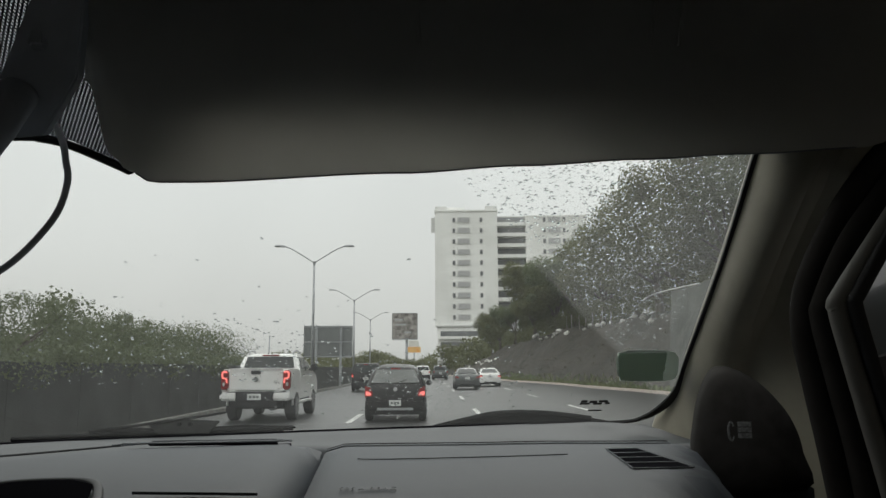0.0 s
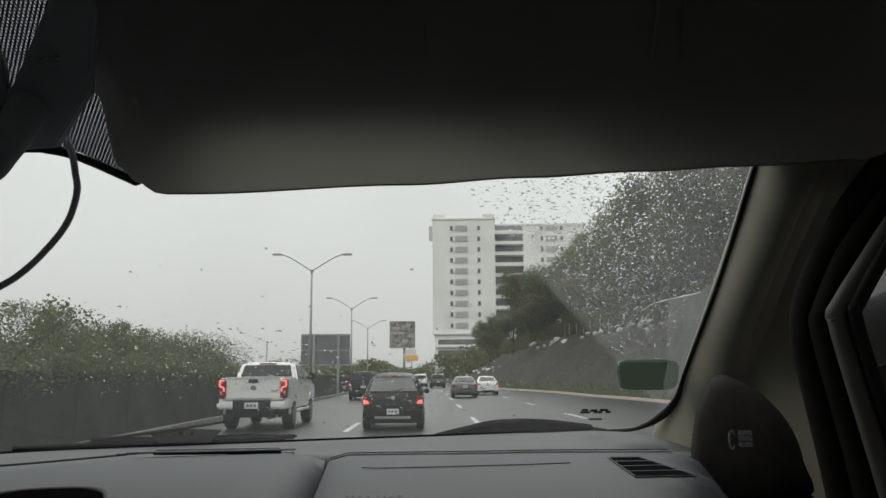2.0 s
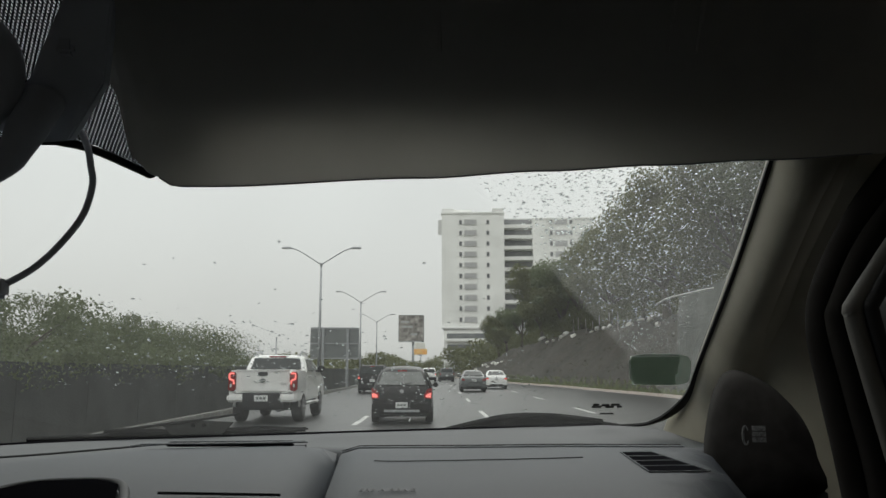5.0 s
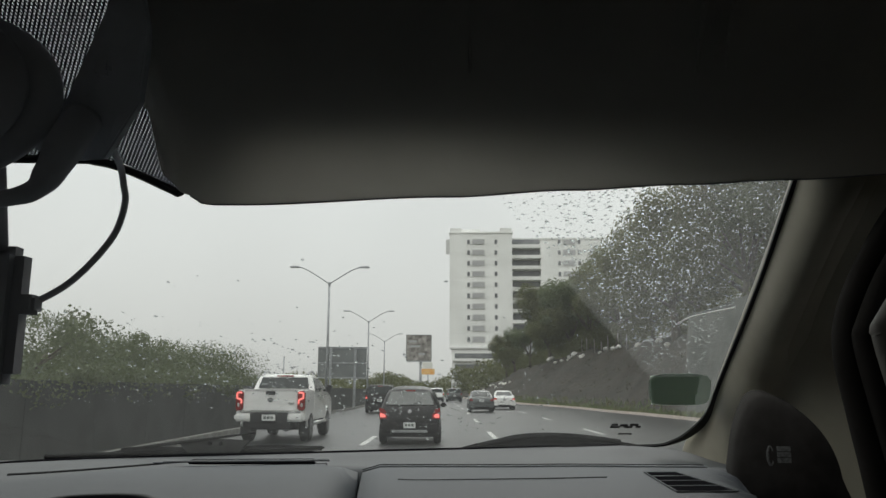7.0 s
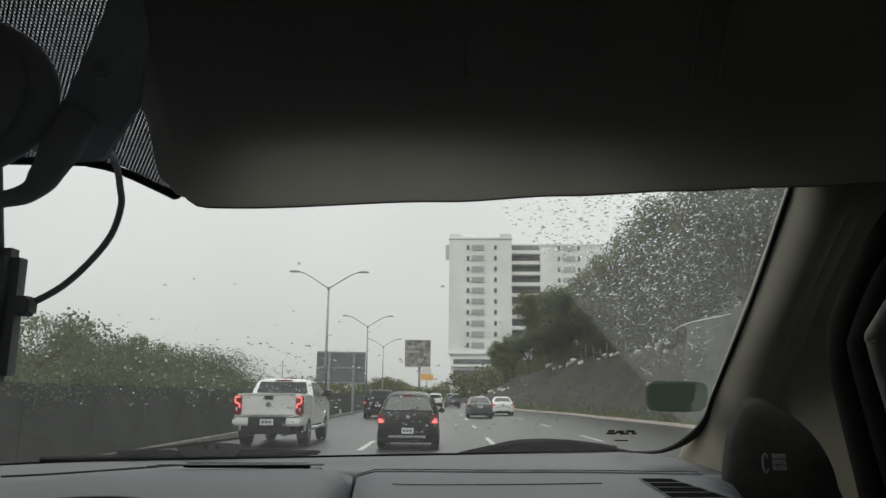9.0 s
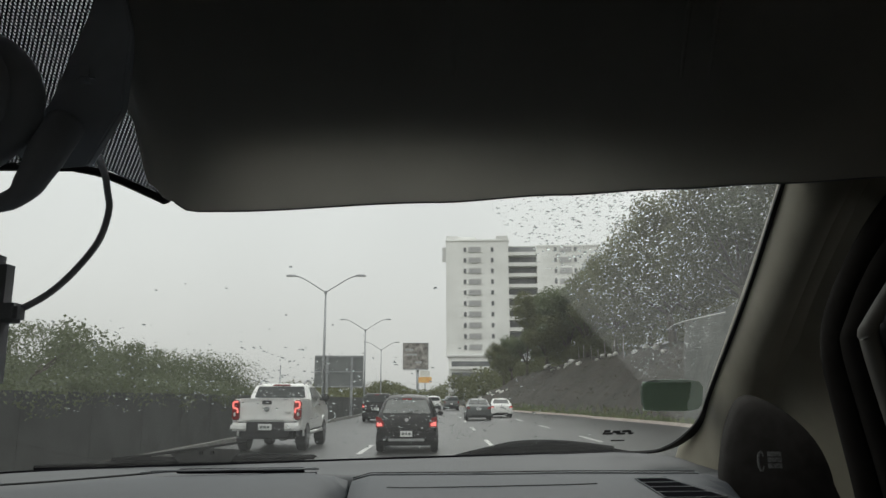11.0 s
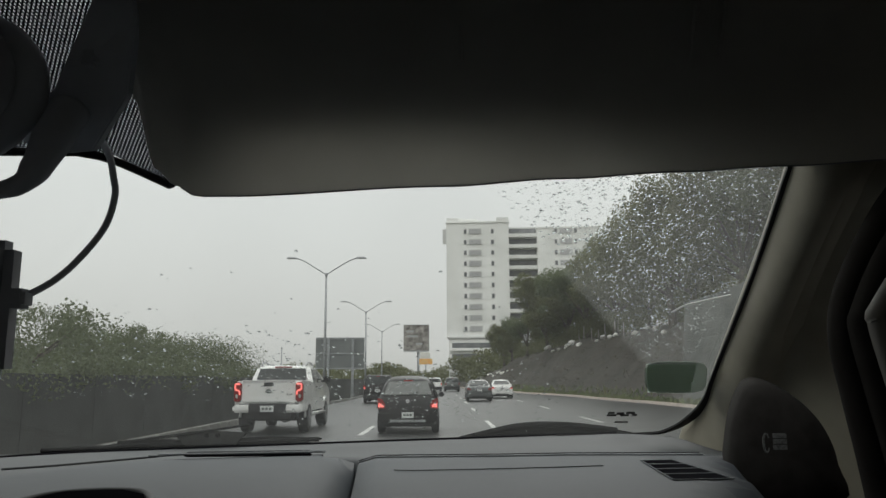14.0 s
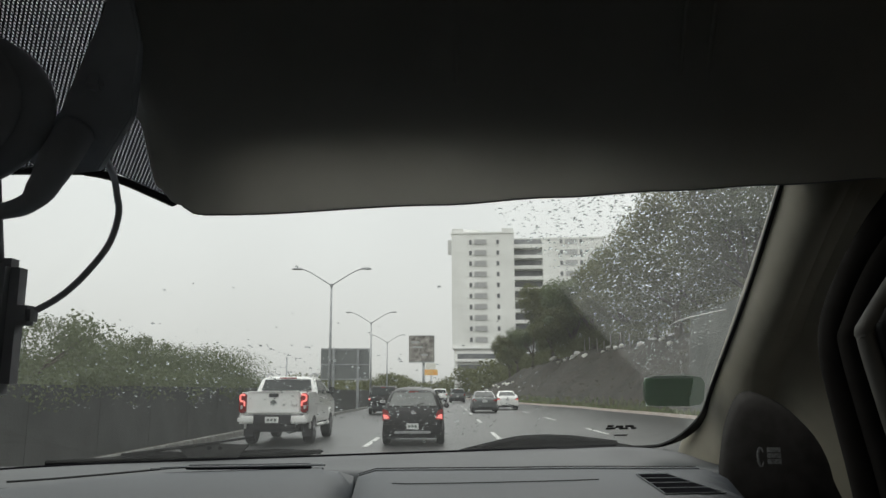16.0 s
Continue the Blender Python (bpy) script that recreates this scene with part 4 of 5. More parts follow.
        hook = smooth_line([(s * 0.760, 0.03, 1.325), (s * 0.81, 0.03, 1.335), (s * 0.875, 0.03, 1.32), (s * 0.885, 0.03, 1.25), (s * 0.875, 0.03, 1.185), (s * 0.82, 0.03, 1.165), (s * 0.775, 0.03, 1.14), (s * 0.765, 0.03, 1.04)], 4)
        part("lit_hook", tube(hook, 0.024, 8), M_TAIL, tl, "glowing red hook", smooth=True)
        part("reversing_lens", box(s * 0.845 - 0.03, s * 0.845 + 0.03, 0.026, 0.05, 0.96, 1.06, 0.012), M_PLATE, tl, "pale reversing lamp lens")
        part("lower_lens", box(s * 0.83 - 0.07, s * 0.83 + 0.07, 0.026, 0.05, 0.88, 0.93, 0.006), M_TAILDIM, tl)
    part("bed_floor", box(-0.8, 0.8, 0.2, 1.7, 0.74, 0.80, 0.01), M_BLACK, ob)
    gate = part("tailgate", box(-0.72, 0.72, 0.08, 0.15, 0.82, 1.42, 0.03), M_CARWHITE, ob)
    part("gate_cap", box(-0.72, 0.72, 0.055, 0.16, 1.395, 1.43, 0.012), M_CARWHITE, gate)
    part("gate_crease", slab([(-0.64, 0.078, 0.86), (0.64, 0.078, 0.86), (0.50, 0.078, 0.955), (-0.50, 0.078, 0.955)], (0, -0.016, 0), 0.006), M_CARWHITE, gate)
    part("gate_handle", box(-0.13, 0.13, 0.05, 0.085, 1.27, 1.37, 0.015), M_BLACK, gate)
    part("emblem", drum((0, 0.068, 1.14), 0.065, 0.024, "Y", 20, 0.004), M_PLATETXT, gate)
    part("emblem_bar", box(-0.088, 0.088, 0.048, 0.06, 1.122, 1.158, 0.004), M_CHROME, gate)
    txt = bpy.data.curves.new("lettering", "FONT")
    txt.body, txt.size, txt.extrude, txt.align_x = "4x4", 0.11, 0.003, "CENTER"
    tx = new("lettering", txt)
    tx.parent = gate
    tx.matrix_basis = pose(0.56, 0.074, 1.02, 90, 0, 0)
    tx.data.materials.append(M_PLATETXT)
    bump = part("bumper", box(-0.93, 0.93, -0.05, 0.16, 0.58, 0.79, 0.05), M_CARWHITE, ob)
    part("bumper_step", box(-0.50, 0.50, -0.07, 0.10, 0.56, 0.815, 0.02), M_BLACK, bump, "black plastic step")
    part("tow_bar", box(-0.6, 0.6, 0.0, 0.12, 0.42, 0.57, 0.02), M_BLACK, bump)
    plate(ob, 0.0, -0.072, 0.68)
    part("brake_lamp", box(-0.25, 0.25, 1.955, 2.01, 1.79, 1.83, 0.008), M_TAILDIM, ob)
    part("chassis", box(-0.70, 0.70, 0.3, 5.0, 0.36, 0.60, 0.03), M_BLACK, ob)
    part("axle", tube([(-0.75, 1.15, 0.38), (0.75, 1.15, 0.38)], 0.07, 10), M_BLACK, ob)
    part("silencer", tube([(0.35, 0.5, 0.38), (0.35, 1.6, 0.38)], 0.09, 10), M_STEEL, ob)
    for y in (1.15, 4.30):
        for x in (-0.80, 0.80):
            wheel(ob, x, y, 0.40, 0.26)
            part("mud_flap", box(x - 0.13, x + 0.13, y - 0.46, y - 0.44, 0.22, 0.60, 0.004), M_BLACK, ob)
    return ob


def car(name, label, m, spec, paint, lit=True):
    """A passenger car from a side outline and a few proportions."""
    hw, hwt, belt, roof = spec["hw"], spec["hwt"], spec["belt"], spec["roof"]
    ob = thing(name, label, "car", "traffic", m)
    body = part("body", rounded_body(spec), paint, ob, smooth=True)
    (y0, z0), (y1, z1) = spec["rear"]
    upper = spec["profile"][1:-1]
    for (p, q), (r, s) in zip(upper, upper[1:]):
        z0 = max(z0, q + (s - q) * (y0 - p) / max(1e-6, r - p)) if p <= y0 <= r else z0
        z1 = max(z1, q + (s - q) * (y1 - p) / max(1e-6, r - p)) if p <= y1 <= r else z1
    w0, w1 = width_at(z0, hw, hwt, belt, roof) - 0.13, width_at(z1, hw, hwt, belt, roof) - 0.12
    quad_panel(ob, "rear_window", (-w0, y0, z0), (w0, y0, z0), (w1, y1, z1), (-w1, y1, z1), (0, -0.02, 0.022), spec.get("glass", M_CARGLASS))
    for s in (-1, 1):
        def sx(z):
            return s * (width_at(z, hw, hwt, belt, roof) + 0.003)
        for (ya, yb, yc, yd) in spec["sides"]:
            zb, zt = belt + 0.05, roof - 0.10
            quad_panel(ob, "side_window", (sx(zb), ya, zb), (sx(zb), yb, zb), (sx(zt), yc, zt), (sx(zt), yd, zt), (s * 0.012, 0, 0), M_CARGLASS)
        lx, ly, lz, lw, lh = spec["lamp"]
        outline = ((1.0, 1.0), (-0.2, 0.75), (-1.0, -0.35), (-0.9, -0.9), (1.0, -1.0))
        t = part("tail_lamp", slab([(s * (lx + lw * a), ly - 0.02, lz + lh * b) for a, b in outline], (0, 0.14, 0), 0.012), M_TAILDIM, ob, "red tail lamp lens")
        lit_part = ((0.80, 0.10), (-0.15, -0.05), (-0.55, -0.40), (-0.5, -0.65), (0.80, -0.70))
        part("lit_lens", slab([(s * (lx + lw * a), ly - 0.034, lz + lh * b) for a, b in lit_part], (0, 0.012, 0), 0.003), M_TAIL if lit else M_TAILDIM, t)
        mir = part("wing_mirror", box(s * (hw + 0.08) - 0.09, s * (hw + 0.08) + 0.09, spec["mirror"] - 0.06, spec["mirror"] + 0.06, belt + 0.02, belt + 0.16, 0.035), paint, ob)
        part("door_handle", box(s * (hw + 0.008) - 0.014, s * (hw + 0.008) + 0.014, spec["mirror"] - 1.0, spec["mirror"] - 0.82, belt - 0.14, belt - 0.11, 0.008), M_BLACK, ob)
    bw = hw - 0.03
    bum = part("bumper", box(-bw, bw, -0.07, 0.25, 0.30, 0.60, 0.05), spec.get("bumper", paint), ob)
    part("bumper_lip", box(-bw * 0.62, bw * 0.62, -0.085, 0.05, 0.31, 0.40, 0.02), spec.get("lip", M_BLACK), bum)
    plate(ob, 0, spec["plate"][0], spec["plate"][1], 0.32, 0.15)
    part("emblem", drum((0, spec["emblem"][0], spec["emblem"][1]), 0.055, 0.02, "Y", 16), M_CHROME, ob)
    if "brake" in spec:
        part("brake_lamp", box(-0.13, 0.13, spec["brake"][0] - 0.01, spec["brake"][0] + 0.03, spec["brake"][1] - 0.02, spec["brake"][1] + 0.02, 0.005), M_TAILDIM, ob)
    part("underbody", box(-hw + 0.12, hw - 0.12, 0.2, spec["length"] - 0.3, 0.18, 0.4, 0.03), M_BLACK, ob)
    if "rack" in spec:
        for s in (-1, 1):
            part("roof_rail", tube([(s * (hwt - 0.04), spec["rack"][0], roof + 0.03), (s * (hwt - 0.04), spec["rack"][1], roof + 0.03)], 0.02, 8), M_BLACK, ob)
    if "wiper" in spec:
        part("rear_wiper", tube([(0.02, y0 - 0.03, z0 + 0.02), (0.3, y0 + 0.02, z0 + 0.10)], 0.012, 6), M_BLACK, ob)
    for y in spec["axles"]:
        for s in (-1, 1):
            wheel(ob, s * (hw - 0.09), y, spec["wheel"], 0.2)
    return ob


HATCH = dict(hw=0.82, hwt=0.57, belt=0.90, roof=1.53, length=3.8, bev=0.17,
             profile=[(0.02, 0.32), (0.0, 0.62), (0.05, 0.93), (0.40, 1.42), (0.62, 1.51), (1.4, 1.53), (2.1, 1.45), (2.85, 0.95), (3.6, 0.84), (3.8, 0.6), (3.78, 0.3)],
             rear=((0.095, 1.01), (0.345, 1.36)), sides=[(0.55, 1.3, 1.3, 0.72), (1.36, 2.55, 2.05, 1.36)],
             lamp=(0.70, 0.03, 0.80, 0.11, 0.15), mirror=2.45, plate=(-0.072, 0.50), emblem=(0.035, 0.86), brake=(0.37, 1.40),
             axles=(0.62, 3.05), wheel=0.30, lip=M_LABEL, wiper=True, glass=M_SKYGLASS)
SEDAN = dict(hw=0.85, hwt=0.58, belt=0.92, roof=1.44, length=4.4, bev=0.11,
             profile=[(0.02, 0.32), (0.0, 0.68), (0.05, 0.96), (0.62, 1.02), (1.25, 1.38), (1.6, 1.44), (2.3, 1.43), (3.1, 0.98), (4.1, 0.84), (4.4, 0.6), (4.38, 0.3)],
             rear=((0.70, 1.045), (1.2, 1.335)), sides=[(1.2, 1.9, 1.9, 1.5), (1.96, 2.9, 2.3, 1.96)],
             lamp=(0.68, 0.03, 0.82, 0.13, 0.085), mirror=2.7, plate=(-0.012, 0.76), emblem=(0.03, 0.90),
             axles=(0.85, 3.5), wheel=0.31)
SUV = dict(hw=0.93, hwt=0.74, belt=1.08, roof=1.76, length=4.6, bev=0.10,
           profile=[(0.02, 0.42), (0.0, 0.75), (0.06, 1.10), (0.24, 1.70), (0.4, 1.76), (2.5, 1.74), (3.2, 1.14), (4.3, 1.06), (4.6, 0.8), (4.58, 0.4)],
           rear=((0.085, 1.15), (0.215, 1.60)), sides=[(0.4, 1.3, 1.3, 0.5), (1.36, 2.1, 2.1, 1.36), (2.16, 2.95, 2.5, 2.16)],
           lamp=(0.82, 0.03, 1.0, 0.08, 0.13), mirror=2.8, plate=(-0.012, 0.80), emblem=(0.03, 0.98),
           axles=(0.85, 3.7), wheel=0.38, rack=(0.5, 2.3), brake=(0.22, 1.67), bumper=M_BLACK)

pickup(pose(-4.62, 20.9, 0.0, 0, 0, 0))
car("hatchback", "black five-door hatchback with lit red tail lamps", pose(-0.88, 20.9, 0, 0, 0, 0), HATCH, M_CARBLACK)
car("off_road_car", "black boxy off-road car with lit tail lamps", pose(-3.95, 49, 0, 0, 0, 0), SUV, M_CARBLACK)
car("saloon_car", "dark grey saloon car on the wet road", pose(2.6, 52, 0, 0, 0, 0), SEDAN, M_CARGREY, False)
car("saloon_car", "white saloon car with lit tail lamps", pose(4.75, 60, 0, 0, 0, 0), SEDAN, M_CARWHITE)
car("saloon_car", "far dark grey car round the bend", pose(1.5, 98, 0, 0, 0, 2), SUV, M_CARGREY, False)
car("saloon_car", "far white car with lit tail lamps", pose(-0.75, 100, 0, 0, 0, 2), SUV, M_CARWHITE)


# ---- the car's cabin round the camera ----
def on_glass(x, z, out=0.0):
    """A point of the raked windscreen; out: metres beyond it towards the outside."""
    return Vector((x, 1.35 - 2.0 * (z - 1.31) + out * 0.447, z + out * 0.894))


def glass_right(z):
    return interp([(1.30, 0.418), (1.37, 0.416), (1.42, 0.404), (1.53, 0.380), (1.62, 0.355), (1.75, 0.320)], z)


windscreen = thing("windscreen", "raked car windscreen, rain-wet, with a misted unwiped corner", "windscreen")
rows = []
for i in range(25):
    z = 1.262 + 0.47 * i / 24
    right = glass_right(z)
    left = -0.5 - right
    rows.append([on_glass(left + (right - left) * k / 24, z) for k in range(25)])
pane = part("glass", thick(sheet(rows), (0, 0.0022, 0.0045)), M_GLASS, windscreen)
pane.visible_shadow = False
# black seal down the side and round the lower corner
edge = smooth_line([on_glass(0.326, 1.72), on_glass(0.350, 1.62), on_glass(0.377, 1.53), on_glass(0.402, 1.42), on_glass(0.4125, 1.375),
                    on_glass(0.404, 1.345), on_glass(0.385, 1.325), on_glass(0.35, 1.3165), on_glass(0.2, 1.314)], 6)
seal = []
for i, p in enumerate(edge):
    d = (edge[min(i + 1, len(edge) - 1)] - edge[max(i - 1, 0)]).normalized()
    side = d.cross(Vector((0, 0.447, 0.894))).normalized()
    s = i / (len(edge) - 1)
    w = 0.0018 + 0.011 * math.exp(-((s - 0.62) / 0.16) ** 2)
    inward = Vector((0, -0.447, -0.894)) * 0.004
    p = p + Vector((-0.005, 0, 0))
    seal.append([p + inward - side * 0.003, p + inward + side * w])
part("seal", thick(sheet(seal), (0, -0.001, -0.003)), M_RUBBER, windscreen, "black rubber seal")
# base strip of black print
part("lower_band", thick(sheet([[on_glass(-0.9 + 0.065 * k, z, -0.004) for k in range(20)] for z in (1.258, 1.262)]), (0, -0.001, -0.002)), M_PRINT, windscreen)
# dotted print at the top, with a solid lower border
top_band = [(-0.62, 1.628), (-0.40, 1.626), (-0.345, 1.626), (-0.318, 1.622), (-0.283, 1.608), (-0.266, 1.602), (-0.24, 1.615), (-0.16, 1.63), (-0.16, 1.74), (-0.62, 1.74)]
part("dotted_band", slab([on_glass(x, z, -0.003) for x, z in top_band], (0, -0.00005, -0.0001)), M_FRIT, windscreen, "dotted black print")
border = smooth_line([on_glass(-0.62, 1.627, -0.006), on_glass(-0.38, 1.626, -0.006), on_glass(-0.345, 1.625, -0.006), on_glass(-0.318, 1.620, -0.006), on_glass(-0.283, 1.607, -0.006), on_glass(-0.2745, 1.6045, -0.006), on_glass(-0.262, 1.612, -0.006)], 4)
part("band_border", tube(border, 0.0042, 8), M_PRINT, windscreen)
# inspection sticker, scratch and maker's mark
stick = []
for k in range(24):
    a = 2 * math.pi * k / 24
    sq = (abs(math.cos(a)) ** 5 + abs(math.sin(a)) ** 5) ** -0.2
    u, v = math.cos(a) * sq, math.sin(a) * sq
    stick.append(on_glass(0.346 + 0.046 * u + 0.012 * -v, 1.4080 + 0.0225 * v, -0.004))
sticker_ob = part("sticker", slab(stick, (0, -0.0003, -0.0006)), M_STICKER, windscreen, "dark grey-green rounded sticker seen from behind")
inner = [(-0.93, 0.9), (0.62, 0.9), (0.60, 0.35), (0.56, 0.30), (0.58, -0.2), (0.50, -0.25), (0.52, -0.9), (-0.93, -0.9)]
part("backing_print", slab([on_glass(0.346 + 0.046 * u - 0.012 * v, 1.4080 + 0.0225 * v, -0.0052) for u, v in inner], (0, -0.0002, -0.0004)), M_STICKERDARK, sticker_ob, "darker print")
part("scratch", tube(smooth_line([on_glass(0.298, 1.4905, -0.003), on_glass(0.309, 1.497, -0.003), on_glass(0.332, 1.5025, -0.003), on_glass(0.36, 1.508, -0.003)], 6), 0.0011, 6), M_SCRATCH, windscreen, "white scratch")
for x, z, w, h in ((0.273, 1.352, 0.010, 0.0016), (0.288, 1.351, 0.012, 0.0018), (0.304, 1.352, 0.014, 0.0016), (0.275, 1.348, 0.016, 0.0014), (0.296, 1.348, 0.014, 0.0014), (0.312, 1.3485, 0.008, 0.0014), (0.296, 1.336, 0.022, 0.001)):
    part("mark", slab([on_glass(x - w / 2, z - h, -0.003), on_glass(x + w / 2, z - h, -0.003), on_glass(x + w / 2, z + h, -0.003), on_glass(x - w / 2, z + h, -0.003)], (0, -0.0003, -0.0006)), M_PRINT, windscreen)

# rain drops on the outside of the glass
rng = np.random.default_rng(77)
base = bmesh.new()
bmesh.ops.create_icosphere(base, subdivisions=2, radius=1.0)
bv = np.array([w.co[:] for w in base.verts])
bf = [[w.index for w in g.verts] for g in base.faces]
base.free()
normal = np.array((0, 0.447, 0.894))
along = np.array((0, -0.894, 0.447))
verts, faces = [], []


def add_drop(x, z, r, stretch, high=0.6):
    """A flattened, slightly wind-drawn drop."""
    c = np.array(on_glass(x, z, 0.005))
    tilt = -0.15 + rng.normal() * 0.35
    ax = np.array((math.cos(tilt), 0, 0)) + along * math.sin(tilt)
    ay = np.cross(normal, ax)
    k = len(verts)
    lump = 1 + 0.18 * np.sin(bv[:, 0] * 3 + rng.random() * 6) * (bv[:, 2] > 0)
    q = c + np.outer(bv[:, 0] * r * stretch * lump, ax) + np.outer(bv[:, 1] * r * lump, ay) + np.outer(np.maximum(bv[:, 2], -0.05) * r * high, normal)
    verts.extend(map(tuple, q))
    faces.extend([[k + i for i in g] for g in bf])


count = 0
while count < 4200:
    x, z = rng.uniform(0.02, 0.36), rng.uniform(1.42, 1.66)
    over = z + 0.706 * x - 1.634
    if over < 0 or x > glass_right(z) - 0.006:
        continue
    thin = 1.0 if x < 0.30 else 0.45
    if rng.random() > thin * (0.35 + min(1.0, over * 9)):
        continue
    add_drop(x, z, 0.00050 + 0.0011 * rng.random() ** 2.2, 1.1 + 0.9 * rng.random() ** 2, 0.55 + 0.35 * rng.random())
    count += 1
for _ in range(480):
    x, z = rng.normal(-0.30, 0.16), rng.normal(1.42, 0.042)
    if z + 0.706 * x < 1.62 and 1.375 < z < 1.60:
        add_drop(x, z, 0.0008 + 0.0011 * rng.random() ** 1.7, 1.0 + 0.5 * rng.random(), 0.45 + 0.6 * rng.random())
for _ in range(360):
    x, z = rng.normal(-0.03, 0.12), rng.normal(1.375, 0.03)
    if z + 0.706 * x < 1.62 and 1.31 < z < 1.60:
        add_drop(x, z, 0.0008 + 0.0011 * rng.random() ** 1.7, 1.0 + 0.5 * rng.random(), 0.45 + 0.6 * rng.random())
me = bpy.data.meshes.new("rain_drops")
me.from_pydata(verts, [], faces)
me.materials.append(M_DROP)
me.polygons.foreach_set("use_smooth", [True] * len(me.polygons))
drops = tagged(new("rain_drops", me), "clear rain drops clinging to the windscreen", "rain drops", kind="stuff")
drops.visible_shadow = False


# dashboard
def dash_z(x):
    return 1.312 + 0.018 * x


dash = thing("dashboard", "grey moulded plastic dashboard with vents and a seam", "dashboard")


def ridge_y(x):
    """Where the padded rear shelf meets the dashboard's upper panel."""
    if x < -0.11:
        return interp([(-0.95, 0.62), (-0.60, 0.80), (-0.47, 0.86), (-0.33, 1.00), (-0.12, 1.02)], x)
    return interp([(-0.10, 0.995), (0.12, 0.97), (0.32, 0.935), (0.5, 0.90)], x)


def shelf_front(x):
    return interp([(-0.95, 1.30), (-0.6, 1.395), (-0.2, 1.372), (0.1, 1.355), (0.34, 1.345), (0.40, 1.30), (0.46, 1.2)], x)


def shelf_end(x):
    return interp([(0.30, 0.0), (0.385, 0.006), (0.46, 0.045)], x)


rows = []
for i in range(36):
    x = -0.95 + 1.41 * i / 35
    y0, y1 = ridge_y(x), shelf_front(x)
    line = []
    for k in range(13):
        t = k / 12
        y = y0 + (y1 - y0) * t
        z = dash_z(x) - 0.006 * math.exp(-(t / 0.05) ** 2) - 0.0035 * math.sin(math.pi * min(1, t * 1.3)) - 0.004 * (1 - t) - (0.0105 - 0.016 * x) * t - shelf_end(x)
        line.append((x, y, z))
    rows.append(line)
gasket = [Vector(r[-1]) + Vector((0, 0.002, 0.0012)) for r in rows[:-4]]
part("gasket", tube(gasket, 0.0020, 8), M_RECESS, dash, "black gasket at the foot of the glass", smooth=True)
part("rear_shelf", thick(sheet(rows), (0, 0, -0.05)), M_PAD, dash, "dark grey padded shelf under the windscreen", smooth=True)

rows = []
for i in range(30):
    x = -0.104 + 0.62 * i / 29
    y0 = ridge_y(x) - 0.006
    inner = math.exp(-((x + 0.104) / 0.008) ** 2)
    line = []
    for k in range(14):
        y = y0 - (y0 - 0.30) * k / 13
        sx = x + (0.0 if i else 0.032 * (y0 - y) / 0.39 * 1.0)
        sx = x + 0.032 * min(1.4, (y0 - y) / 0.39) * max(0.0, 1 - i / 29)
        z = dash_z(x) - 0.003 * math.exp(-((y0 - y) / 0.012) ** 2) - 0.14 * max(0.0, 0.62 - y) ** 1.6 - 0.006 * inner - interp([(0.0, 0.0), (0.015, 0.004), (0.035, 0.030), (0.08, 0.14), (0.2, 0.34)], x - interp([(0.55, 0.175), (0.69, 0.245), (0.9, 0.30)], y))
        line.append((sx, y, z))
    rows.append(line)
passenger_rows = rows
passenger = part("passenger_panel", thick(sheet(rows), (0, 0, -0.05)), M_DASH, dash, smooth=True)

rows = []
for i in range(40):
    x = -0.95 + 0.84 * i / 39
    y0 = ridge_y(x) - 0.006
    fall = max(0.0, (x + 0.162) / 0.052)
    line = []
    for k in range(14):
        y = y0 - (y0 - 0.30) * k / 13
        sx = x + 0.032 * min(1.4, (y0 - y) / 0.39) * (i / 39)
        bulge = 0.009 * min(1.0, (y0 - y) / 0.10)
        z = dash_z(x) - 0.003 * math.exp(-((y0 - y) / 0.012) ** 2) + bulge - 0.030 * fall ** 2 * min(1.0, 0.2 + (y0 - y) / 0.12) - 0.14 * max(0.0, 0.60 - y) ** 1.6
        line.append((sx, y, z))
    rows.append(line)
driver_rows = rows
driver = part("driver_panel", thick(sheet(rows), (0, 0, -0.05)), M_DASH, dash, smooth=True)

# the panels' far edges: a dark joint to the shelf and a painted highlight
for panel, edge_rows in ((passenger, passenger_rows[:24]), (driver, driver_rows[8:-2])):
    joint = [Vector(r[0]) + Vector((0, 0.005, 0.0016)) for r in edge_rows]
    lip = [Vector(r[0]).lerp(Vector(r[1]), 0.12) + Vector((0, 0, 0.0012)) for r in edge_rows]
    part("joint", tube(joint, 0.0016, 6), M_RECESS, panel, "dark joint", smooth=True)
    # pale tube imitates the sky's glint on the rounded edge
    part("lip", tube(lip, 0.0013, 6), M_RIMGREY, panel, "pale lip painted as the edge's highlight", smooth=True)

# defroster slot with its blade, and the long seam to the driver's side
slot = part("defroster_slot", slab([(-0.300, 0.950, 1.3130), (-0.158, 0.957, 1.3140), (-0.154, 0.934, 1.3154), (-0.303, 0.928, 1.3155)], (0, 0, 0.003), 0.001), M_RECESS, driver, "black slab for the dark inside of the defroster slot")
part("slot_blade", tube([(-0.302, 0.940, 1.3185), (-0.158, 0.946, 1.3193)], 0.0022, 6), M_PAD, slot)
part("slot_rim", tube(smooth_line([(-0.325, 0.908, 1.320), (-0.250, 0.912, 1.3205), (-0.150, 0.920, 1.3212), (-0.142, 0.955, 1.318)], 4), 0.0013, 6), M_RIMGREY, slot)
part("slot_rim", tube([(-0.312, 0.962, 1.3165), (-0.146, 0.968, 1.3180)], 0.0012, 6), M_RIMGREY, slot)
